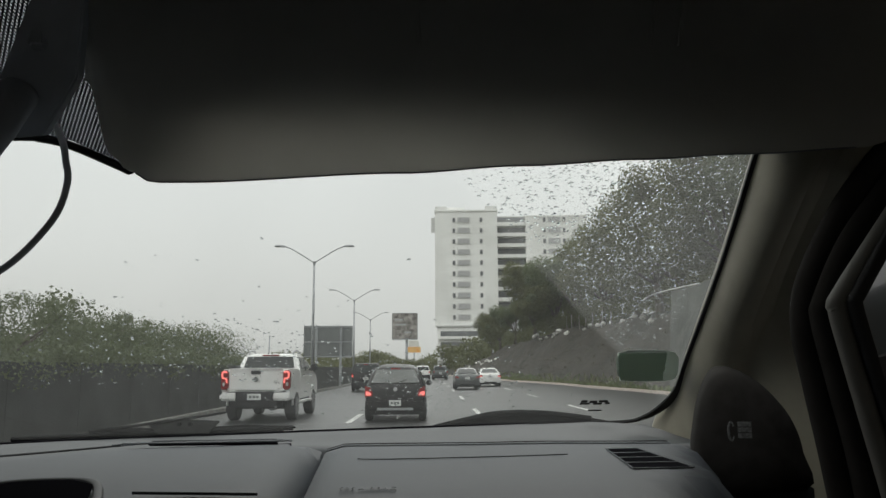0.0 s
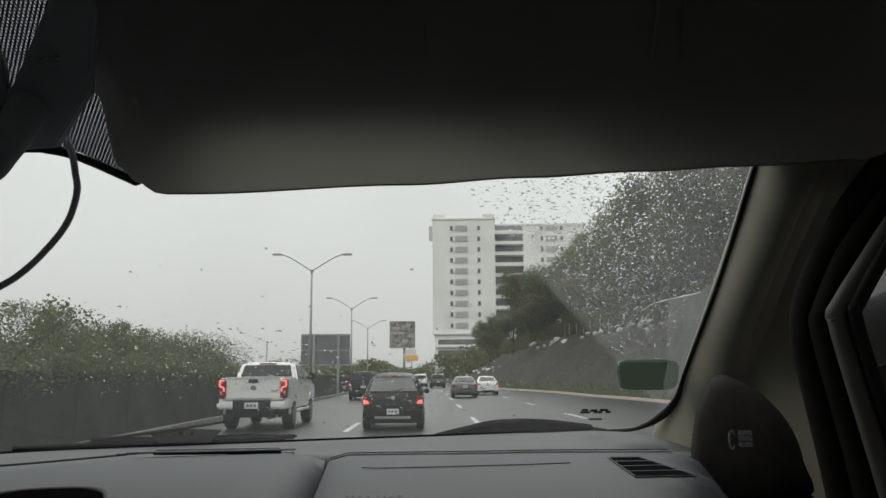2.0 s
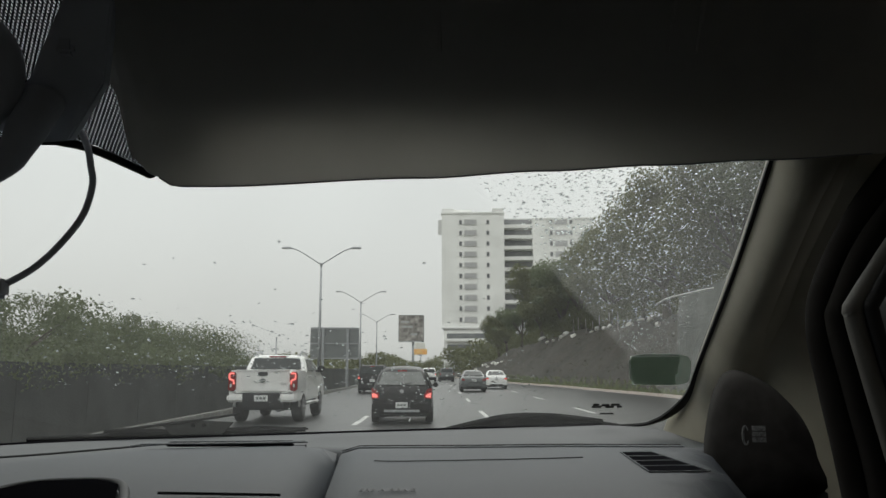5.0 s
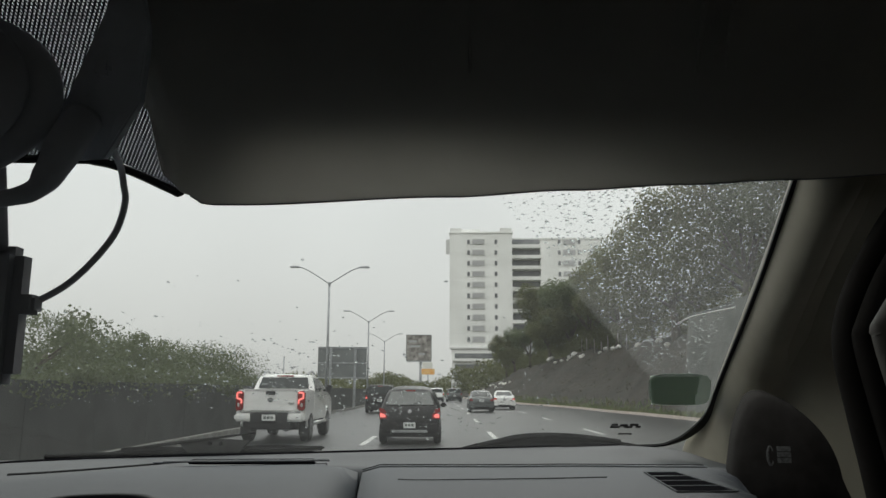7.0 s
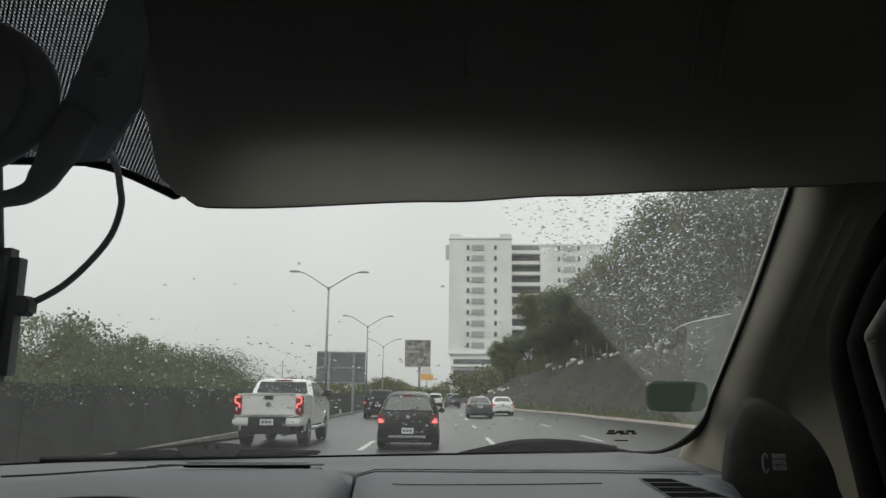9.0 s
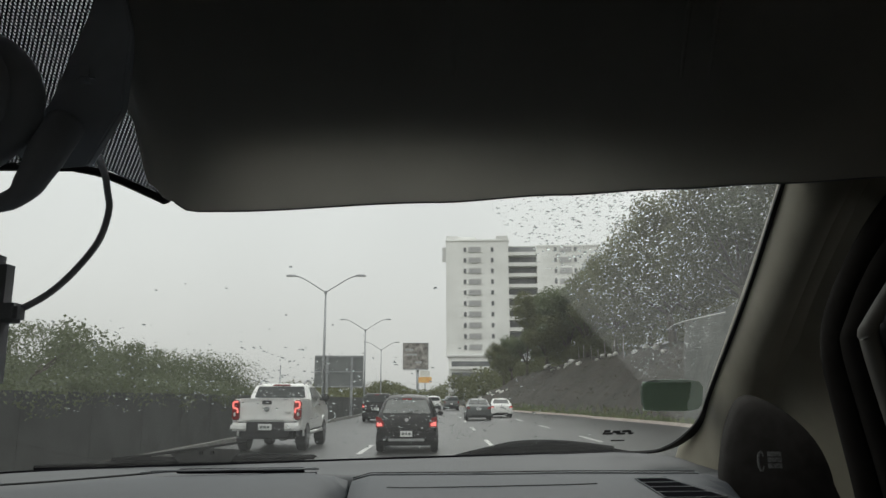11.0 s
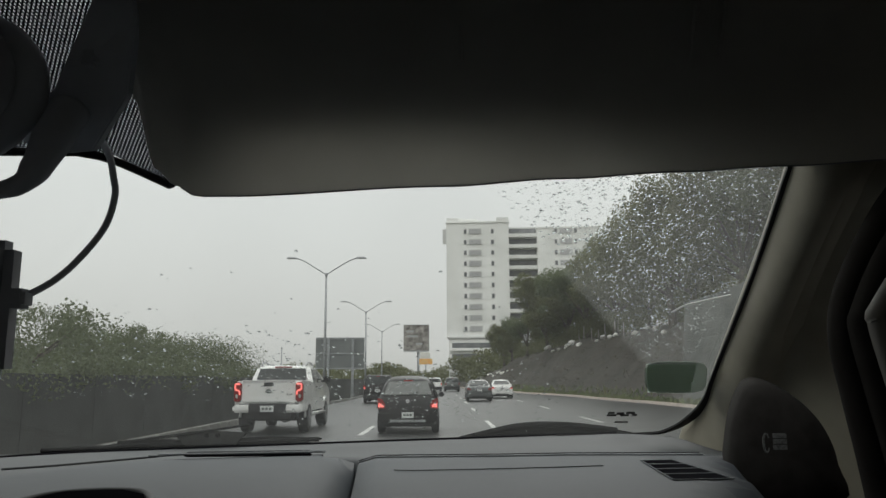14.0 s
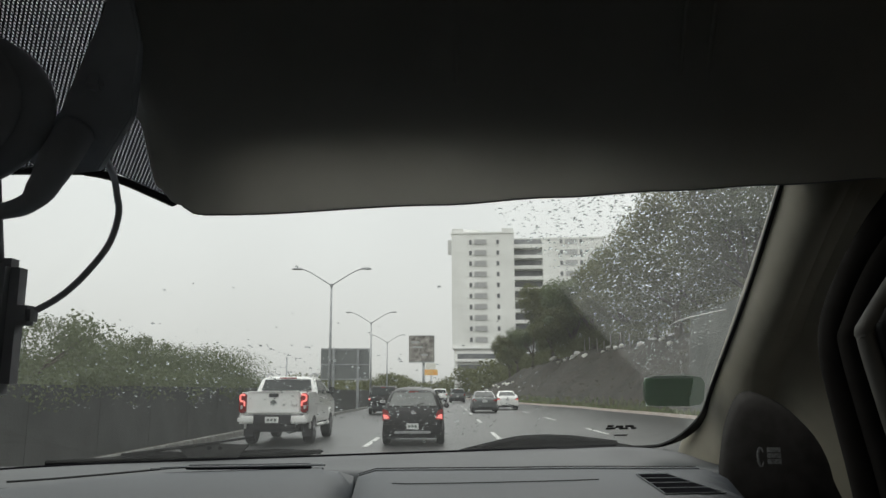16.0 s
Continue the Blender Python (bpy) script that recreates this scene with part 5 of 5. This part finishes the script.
for x in (-0.318, -0.330):
    part("slot_bar", tube([(x - 0.010, 0.918, 1.3175), (x + 0.010, 0.950, 1.3165)], 0.0012, 6), M_RIMGREY, slot)
part("seam_line", tube(smooth_line([(-0.468, 0.845, 1.3115), (-0.43, 0.872, 1.3118), (-0.38, 0.93, 1.312), (-0.335, 0.985, 1.3125)], 4), 0.0013, 6), M_BLACK, driver)
# instrument hood rim
hood = smooth_line([(-0.308, 0.505, 1.312), (-0.296, 0.563, 1.3190), (-0.276, 0.585, 1.3215), (-0.235, 0.591, 1.3220), (-0.210, 0.570, 1.3215), (-0.184, 0.505, 1.316)], 6)
hb = part("instrument_hood", tube(hood, 0.0035, 8), M_BLACK, driver, "black instrument hood rim", smooth=True)
# flat black slab in place of the well's shaded inside
part("instrument_well", slab([(-0.308, 0.500, 1.3145), (-0.294, 0.562, 1.3195), (-0.275, 0.583, 1.3220), (-0.236, 0.588, 1.3225), (-0.212, 0.567, 1.3220), (-0.188, 0.500, 1.3165)], (0, 0, 0.002)), M_RECESS, hb)
part("lower_gap", tube([(-0.180, 0.556, 1.3195), (-0.095, 0.556, 1.3180)], 0.0011, 6), M_BLACK, driver)
# fine groove and embossed lettering of the airbag lid
part("lid_groove", tube(smooth_line([(-0.050, 0.815, 1.3120), (-0.02, 0.806, 1.3125), (0.10, 0.806, 1.3145), (0.164, 0.812, 1.3155)], 5), 0.0006, 6), M_BLACK, passenger)
emb = bpy.data.curves.new("lettering", "FONT")
emb.body, emb.size, emb.extrude, emb.align_x = "SRS AIRBAG", 0.0105, 0.0002, "CENTER"
em = new("lettering", emb)
em.parent = passenger
em.matrix_basis = pose(-0.024, 0.606, 1.3128, 0, 0, 0) @ Matrix.Diagonal((0.8, 1.9, 1, 1))
em.data.materials.append(M_EMBOSS)
# side vent with slanted louvres
va, vb, vc, vd = Vector((0.212, 0.850, 1.3160)), Vector((0.245, 0.850, 1.3164)), Vector((0.252, 0.690, 1.3163)), Vector((0.199, 0.690, 1.3156))
# no depth is built: the black slab imitates shade between the louvres
vent = part("side_vent", slab([va, vb, vc, vd], (0, 0, 0.0007)), M_RECESS, passenger, "side vent of grey louvres over a black slab for its dark depth")
up = Vector((0, 0, 0.0008))
for k in range(5):
    t = k / 4
    part("louvre", tube([va.lerp(vd, t) + up, vb.lerp(vc, t) + up], 0.0006, 6), M_RIMGREY, vent)
part("vent_rim", tube([va + up, vd + up], 0.0007, 6), M_DASH, vent)
part("vent_rim", tube([vb + up, vc + up], 0.0007, 6), M_DASH, vent)

# windscreen pillar trim, a convex moulding that widens to the foot
pillar = thing("pillar_trim", "warm grey plastic trim of the windscreen pillar", "pillar trim")
L = smooth_line([(0.313, 0.55, 1.742), (0.3315, 0.685, 1.652), (0.3485, 0.757, 1.613), (0.373, 0.925, 1.53), (0.399, 1.142, 1.419), (0.415, 1.250, 1.364), (0.404, 1.328, 1.318), (0.39, 1.33, 1.26)], 5)
R = smooth_line([(0.62, 0.80, 1.742), (0.570, 0.80, 1.689), (0.520, 0.80, 1.645), (0.448, 0.80, 1.527), (0.432, 0.80, 1.455), (0.436, 0.80, 1.398), (0.446, 0.80, 1.319), (0.45, 0.80, 1.26)], 5)
rows = []
for a, b in zip(L, R):
    k = min(0.98, max(0.72, a.y - 0.03)) / 0.80
    b = Vector((b.x * k, b.y * k, 1.4 + (b.z - 1.4) * k))
    line = []
    for i in range(29):
        t = (i / 28) ** 1.7
        p = a.lerp(b, t)
        bulge = 0.075 * (1 - math.exp(-t / 0.15)) * (1 - 0.6 * t) - 0.016 * math.exp(-((t - 0.5) / 0.13) ** 2)
        line.append(p + Vector((-0.15, -0.447, -0.894)) * bulge)
    rows.append(line)
part("trim", thick(sheet(rows), (0.02, 0.015, 0)), M_PILLAR, pillar, smooth=True)

# dark dome in place of the shaded recess in the pillar's foot, with a worn print
pod = thing("speaker_pod", "dark dome standing in for the shaded speaker recess at the pillar's foot", "speaker")
rim = smooth_line([(0.3150, 0.88, 1.3188), (0.3230, 0.88, 1.3575), (0.3340, 0.88, 1.3843), (0.3455, 0.88, 1.3975), (0.3639, 0.88, 1.3981), (0.3953, 0.88, 1.3824), (0.4188, 0.88, 1.3594), (0.4326, 0.88, 1.3347), (0.4391, 0.88, 1.3079), (0.4393, 0.88, 1.2675), (0.310, 0.88, 1.2675)], 4)
mid = Vector((0.375, 0.88, 1.32))
rows = []
for f, d in ((1.06, -0.09), (1.0, 0.0), (0.94, 0.008), (0.8, 0.013), (0.55, 0.017), (0.3, 0.019), (0.0, 0.02)):
    line = [mid + (p - mid) * f + Vector((-0.36, -1, 0)) * d for p in rim]
    rows.append(line + [line[0]])
bowl = sheet(rows)
bmesh.ops.remove_doubles(bowl, verts=bowl.verts, dist=1e-5)
part("housing", thick(bowl, (0.002, 0.006, 0)), M_POD, pod, smooth=True)
ring = [(0.3437 + 0.0030 * math.cos(a), 0.8385, 1.3350 + 0.0098 * math.sin(a)) for a in [0.55 + 5.2 * k / 16 for k in range(17)]]
part("print", tube(ring, [0.0006 + 0.0007 * math.sin(math.pi * k / 16) for k in range(17)], 6), M_PODPRINT, pod)
for row in range(3):
    z = 1.3450 - 0.0060 * row
    for k, w in enumerate((0.0036, 0.0028, 0.0034, 0.0030)):
        x = 0.3505 + 0.0037 * k
        part("print", slab([(x, 0.838, z), (x + w, 0.837, z), (x + w, 0.837, z - 0.0050), (x, 0.838, z - 0.0050)], (0, -0.001, 0)), M_PODPRINT, pod)


# passenger door: dark opening seal, grey frame, window rubber, pane
door = thing("passenger_side_trim", "dark passenger side trim with a grey window frame", "side trim")
part("opening_seal", tube(smooth_line([(0.51, 0.69, 1.70), (0.458, 0.70, 1.608), (0.412, 0.70, 1.55), (0.375, 0.70, 1.486), (0.364, 0.70, 1.443), (0.371, 0.70, 1.387), (0.380, 0.70, 1.332), (0.390, 0.70, 1.26)], 5), 0.014, 12), M_SEAL, door, "black door seal", smooth=True)
part("inner_seal", tube(smooth_line([(0.5230, 0.670, 1.6800), (0.4550, 0.680, 1.5800), (0.4030, 0.680, 1.5150), (0.3750, 0.680, 1.4620), (0.3710, 0.680, 1.4430), (0.3810, 0.680, 1.3870), (0.3930, 0.680, 1.3250), (0.4010, 0.680, 1.2600)], 5), 0.012, 12), M_SEAL, door, smooth=True)
part("frame", tube(smooth_line([(0.5025, 0.655, 1.6200), (0.4445, 0.655, 1.5560), (0.4265, 0.655, 1.5330), (0.3745, 0.655, 1.4620), (0.3710, 0.655, 1.4490), (0.3805, 0.655, 1.4010), (0.3975, 0.655, 1.3230), (0.4105, 0.655, 1.2600)], 8), 0.0088, 14), M_FRAME, door, "grey window frame", smooth=True)
part("window_rubber", tube(smooth_line([(0.5005, 0.645, 1.6070), (0.4375, 0.645, 1.5410), (0.4195, 0.645, 1.5180), (0.3835, 0.645, 1.4630), (0.3800, 0.645, 1.4520), (0.3905, 0.645, 1.4010), (0.4045, 0.645, 1.3440), (0.4205, 0.645, 1.2600)], 8), 0.0062, 12), M_RUBBER, door, smooth=True)
part("window_pane", box(0.462, 0.466, -0.9, 0.66, 1.28, 1.72), M_TINT, door, "tinted side window")
part("door_panel", box(0.405, 0.56, -0.9, 0.66, 0.35, 1.30, 0.03), M_SEAL, door, "dark door panel")
part("sail_panel", slab([(0.43, 0.79, 1.20), (0.62, 0.75, 1.20), (0.62, 0.73, 1.45), (0.43, 0.79, 1.40)], (0, 0.02, 0)), M_SEAL, door)

# sun visor folded down: translucent cloth and a hidden mask imitate lens glare
visor = thing("sun_visor", "grey cloth sun visor folded down, with lens glare imitated along its lower edge", "sun visor")


def visor_lower(x):
    """The visor's lower edge."""
    return interp([(-0.268, 1.630), (-0.2428, 1.569), (-0.2284, 1.5567), (-0.2071, 1.5474), (-0.1805, 1.5474), (0.0, 1.5547), (0.104, 1.5608), (0.2015, 1.5659), (0.294, 1.5705), (0.40, 1.576), (0.435, 1.590), (0.455, 1.615), (0.470, 1.68)], x)


def visor_sheet(first, last, lift, ahead, top):
    """The visor's curved face between two shares of its width, from lift(x) above the lower edge up to top, ahead metres nearer the glass."""
    rows = []
    for i in range(81):
        share = first + (last - first) * (i / 80) ** 1.6
        x = -0.268 + 0.738 * share
        z0 = 1.4 + (visor_lower(x) - 1.4) * 1.066
        line = []
        for k in range(19):
            z = z0 + lift(x) + (top - z0 - lift(x)) * (k / 18) ** 1.6
            h = z - z0
            lx = x - 0.075 * max(0.0, h - 0.055) * max(0.0, 1 - share * 10)
            roll = 0.045 * max(0.0, 1 - h / 0.12) ** 2.0
            line.append((lx, 0.592 + ahead * min(1.0, max(0.0, 1.7 - h / 0.1)) + roll - 0.85 * max(0.0, h - 0.05), z))
        rows.append(line)
    return sheet(rows)


def glare_mask_lift(x):
    """Height of the visor left uncovered below the hidden glare mask, most at the left."""
    return interp([(-0.26, 0.085), (-0.12, 0.078), (0.0, 0.074), (0.12, 0.063), (0.24, 0.034), (0.32, 0.018)], x)


board = part("board", thick(visor_sheet(0.0, 1.0, lambda x: 0.0, 0.0, 1.745), (0, 0.004, 0.001)), M_VISOR, visor, smooth=True)
# unseen sheet behind the cloth, added to fade the imitated glare upwards
part("glare_mask", thick(visor_sheet(0.05, 0.985, glare_mask_lift, 0.075, 1.742), (0, 0.005, 0.001)), M_BLACK, visor, "unseen dark sheet that shapes the imitated glare")
part("seam", tube([(x, 0.6375, 1.4 + (visor_lower(x) - 1.4) * 1.066 + 0.0004) for x in [-0.222 + 0.01 * k for k in range(62)]], 0.0010, 8), M_RIMGREY, visor, "stitched lower hem", smooth=True)
for x in (0.012, 0.190, 0.212):
    part("ridge", tube([(x, 0.485, 1.742), (x + 0.002, 0.5405, 1.6785), (x + 0.004, 0.5665, 1.648)], [0.0022, 0.0020, 0.0012], 6), M_VISOR, board)
# bracket that reaches from the visor to the mirror foot
bracket = thing("mirror_bracket", "black bracket between mirror and headliner", "bracket")
COVER = ((-0.262, 1.745), (-0.280, 1.745), (-0.288, 1.715), (-0.316, 1.638), (-0.352, 1.606), (-0.340, 1.594), (-0.308, 1.586), (-0.285, 1.588), (-0.258, 1.634), (-0.252, 1.70))
outline = []
for x, z in COVER:
    k = (0.60 - 0.55 * (z - 1.588)) / (0.605 - 0.1 * (z - 1.6))
    outline.append((x * k, 0.60 - 0.55 * (z - 1.588), 1.4 + (z - 1.4) * k))
part("cover", slab(outline, (0, 0.012, 0.004), 0.0015), M_MIRROR, bracket)
part("clip", box(-0.276, -0.262, 0.553, 0.575, 1.640, 1.656, 0.003), M_MIRROR, bracket)

mirror = thing("rear_view_mirror", "black rounded rear-view mirror on its stalk", "rear-view mirror")
part("housing", ellipsoid((-0.392, 0.55, 1.621), (0.097, 0.035, 0.069), 32, 20), M_MIRROR, mirror, smooth=True)
part("mirror_face", ellipsoid((-0.394, 0.528, 1.618), (0.086, 0.016, 0.064), 32, 20), M_MIRROR, mirror, smooth=True)
part("stalk", tube(smooth_line([(-0.30, 0.60, 1.615), (-0.325, 0.585, 1.618), (-0.35, 0.57, 1.62)], 5), 0.012, 10), M_MIRROR, mirror, smooth=True)
part("hook", tube(smooth_line([(-0.290, 0.575, 1.612), (-0.2935, 0.56, 1.585), (-0.304, 0.56, 1.562), (-0.3145, 0.56, 1.549), (-0.333, 0.56, 1.543), (-0.36, 0.56, 1.540)], 5), [interp([(0, 0.015), (5, 0.0145), (10, 0.0115), (15, 0.008), (20, 0.0065), (25, 0.006)], k) for k in range(26)], 12), M_MIRROR, mirror, smooth=True)

dashcam = thing("dash_camera", "black dash camera hanging beside the mirror", "dash camera")
part("body", box(-0.45, -0.349, 0.612, 0.640, 1.405, 1.517, 0.008), M_CAMBODY, dashcam)
part("foot", tube([(-0.375, 0.62, 1.515), (-0.37, 0.60, 1.56), (-0.37, 0.59, 1.60)], 0.011, 10), M_CAMBODY, dashcam, smooth=True)
part("plug", box(-0.351, -0.336, 0.615, 0.633, 1.461, 1.477, 0.003), M_CAMBODY, dashcam)
part("cable", tube(smooth_line([(-0.3000, 0.655, 1.6120), (-0.2847, 0.638, 1.5920), (-0.2770, 0.630, 1.5730), (-0.2745, 0.630, 1.5560), (-0.2810, 0.630, 1.5300), (-0.2995, 0.630, 1.5040), (-0.3195, 0.630, 1.4850), (-0.3435, 0.630, 1.4710)], 8), 0.0029, 10), M_CABLE, dashcam, "black cable", smooth=True)


# wipers parked at the foot of the glass
def wiper(label, crest, y, foot, arm):
    """The blade's humped bridge from its crest line, the rubber under it and the arm."""
    ob = thing("windscreen_wiper", label, "wiper", "windscreen wipers")
    line = smooth_line([(x, y, z) for x, z in crest], 4)
    part("bridge", slab([tuple(p) for p in line] + [(line[-1].x, y, line[-1].z - 0.004), ((line[0].x + line[-1].x) / 2, y, foot), (line[0].x, y, line[0].z - 0.004)], (0, 0.016, -0.004)), M_WIPER, ob)
    part("blade", tube([tuple(line[0] + Vector((0, -0.004, -0.003))), tuple(line[-1] + Vector((0, -0.004, -0.003)))], 0.0035, 8), M_WIPER, ob, smooth=True)
    part("arm", tube(smooth_line([(x, y - 0.006, z) for x, z in arm], 5), 0.0045, 8), M_WIPER, ob, smooth=True)
    part("pivot", drum((arm[0][0], y + 0.02, foot - 0.004), 0.012, 0.02, "Z", 14, 0.003), M_WIPER, ob)


wiper("black wiper resting at the foot of the windscreen", [(0.031, 1.304), (0.087, 1.317), (0.137, 1.327), (0.202, 1.329), (0.268, 1.321), (0.338, 1.310)], 1.40, 1.300, [(0.06, 1.306), (0.14, 1.322), (0.22, 1.324), (0.31, 1.314)])
# the driver's wiper: blade, bridge, rising arm with its link plate and bolts
left_wiper = thing("windscreen_wiper", "black wiper with a grey link plate at the windscreen's foot", "wiper", "windscreen wipers")
part("blade", tube(smooth_line([(-0.7126, 1.41, 1.2866), (-0.5899, 1.41, 1.2925), (-0.4629, 1.41, 1.2964), (-0.3377, 1.41, 1.3013), (-0.2195, 1.41, 1.3043)], 4), 0.0042, 8), M_WIPER, left_wiper, smooth=True)
part("bridge", slab([(-0.60, 1.412, 1.296), (-0.555, 1.412, 1.303), (-0.49, 1.412, 1.306), (-0.45, 1.412, 1.303), (-0.34, 1.412, 1.308), (-0.30, 1.412, 1.310), (-0.215, 1.412, 1.307), (-0.25, 1.412, 1.299), (-0.46, 1.412, 1.292)], (0, 0.012, -0.004), 0.001), M_WIPER, left_wiper)
part("arm", tube(smooth_line([(-0.5742, 1.402, 1.301), (-0.5263, 1.402, 1.306), (-0.4396, 1.402, 1.3172), (-0.3866, 1.402, 1.3242), (-0.3376, 1.402, 1.3318)], 5), [0.0026] * 11 + [0.0020] * 10, 8), M_WIPER, left_wiper, smooth=True)
plate_ob = part("link_plate", slab([(-0.473, 1.405, 1.3105), (-0.4432, 1.405, 1.3175), (-0.4161, 1.405, 1.3205), (-0.3473, 1.405, 1.3175), (-0.3628, 1.405, 1.3027), (-0.3665, 1.405, 1.2958), (-0.457, 1.405, 1.2948)], (0, 0.006, -0.001), 0.001), M_LINK, left_wiper, "dull grey link plate")
for x in (-0.4180, -0.3985):
    part("bolt", drum((x, 1.403, 1.3120), 0.0034, 0.006, "Y", 10), M_WIPER, plate_ob)
left_wiper.location.z = -0.0045
cowl = part("cowl", box(-1.0, 0.45, 1.372, 1.46, 1.20, 1.272, 0.01), M_BLACK)
tagged(cowl, "black cowl panel under the wipers", "cowl", kind="structure")

# the rest of the car that carries the camera
own = thing("passenger_car", "dark cabin and wheels of the car that carries the camera", "car")
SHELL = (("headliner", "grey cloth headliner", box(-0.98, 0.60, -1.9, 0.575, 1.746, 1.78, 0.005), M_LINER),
         # out of view, pale to bounce light upwards
         ("cabin_floor", "pale unseen floor that bounces light", box(-0.98, 0.56, -1.9, 1.40, 0.30, 0.36), M_BOUNCE),
         ("firewall", "", box(-0.98, 0.56, 1.37, 1.40, 0.36, 1.25), M_BLACK),
         # unseen wall behind the camera, added as a reflector for visor and mirror
         ("bounce_wall", "pale unseen wall that bounces light", box(-0.94, 0.50, -0.95, -0.80, 0.362, 1.30, 0.03), M_BOUNCE),
         ("side_panel", "", box(-0.99, -0.95, -1.9, 1.36, 0.362, 1.27), M_BLACK),
         # hidden panel added to stop light leaking in on the right
         ("side_panel", "", box(0.545, 0.585, 0.662, 1.36, 0.362, 1.285), M_BLACK),
         ("side_window", "unseen pane tinted to set the cabin light", box(-0.972, -0.968, -1.0, 1.2, 1.272, 1.744), M_SIDEPANE),
         ("rear_window", "unseen pane tinted to set the cabin light", box(-0.93, 0.50, -1.90, -1.896, 1.32, 1.744), M_CLEARPANE),
         ("rear_panel", "", box(-0.98, 0.56, -1.93, -1.905, 0.362, 1.32), M_BLACK),
         ("rear_pillar", "", box(0.50, 0.56, -1.89, -0.9, 0.362, 1.744), M_BLACK),
         ("rear_pillar", "", box(-0.99, -0.93, -1.89, -1.0, 1.272, 1.744), M_BLACK),
         ("bonnet", "dark grey car paint", thick(sheet([[(-0.2 + 0.76 * a * (1 - 0.14 * (i / 8) ** 2), 1.462 + 0.95 * i / 8, 1.185 - 0.05 * a * a - 0.10 * i / 8 - 0.16 * (i / 8) ** 4) for a in (-1, -0.75, -0.5, -0.25, 0, 0.25, 0.5, 0.75, 1)] for i in range(9)]), (0, 0, -0.02)), M_CARGREY),
         # unseen sheet behind the pillar trim, added to block stray side light
         ("light_stop", "dark grey car paint", slab([(0.555, y, z) for y, z in ((0.72, 1.288), (1.36, 1.288), (1.30, 1.36), (0.90, 1.53), (0.72, 1.62))], (0.03, 0, 0), 0.004), M_CARGREY),
         ("front_panel", "dark grey car paint", box(-0.86, 0.46, 2.36, 2.44, 0.34, 0.90, 0.03), M_CARGREY),
         ("wing", "dark grey car paint", box(-0.975, -0.925, 1.41, 2.36, 0.66, 1.00, 0.02), M_CARGREY),
         ("wing", "dark grey car paint", box(0.525, 0.575, 1.41, 2.36, 0.66, 1.00, 0.02), M_CARGREY),
         ("chassis_beam", "", box(-0.76, -0.64, -1.6, 2.0, 0.22, 0.298, 0.01), M_BLACK),
         ("chassis_beam", "", box(0.22, 0.34, -1.6, 2.0, 0.22, 0.298, 0.01), M_BLACK))
for name, label, bm, mat in SHELL:
    part(name, bm, mat, own, label)
for x in (-0.86, 0.44):
    for y in (1.75, -1.2):
        w = part("wheel", drum((x, y, 0.31), 0.31, 0.2, "X", 28, 0.03), M_TYRE, own)
        part("rim", drum((x, y, 0.31), 0.19, 0.21, "X", 24, 0.01), M_RIM, w)
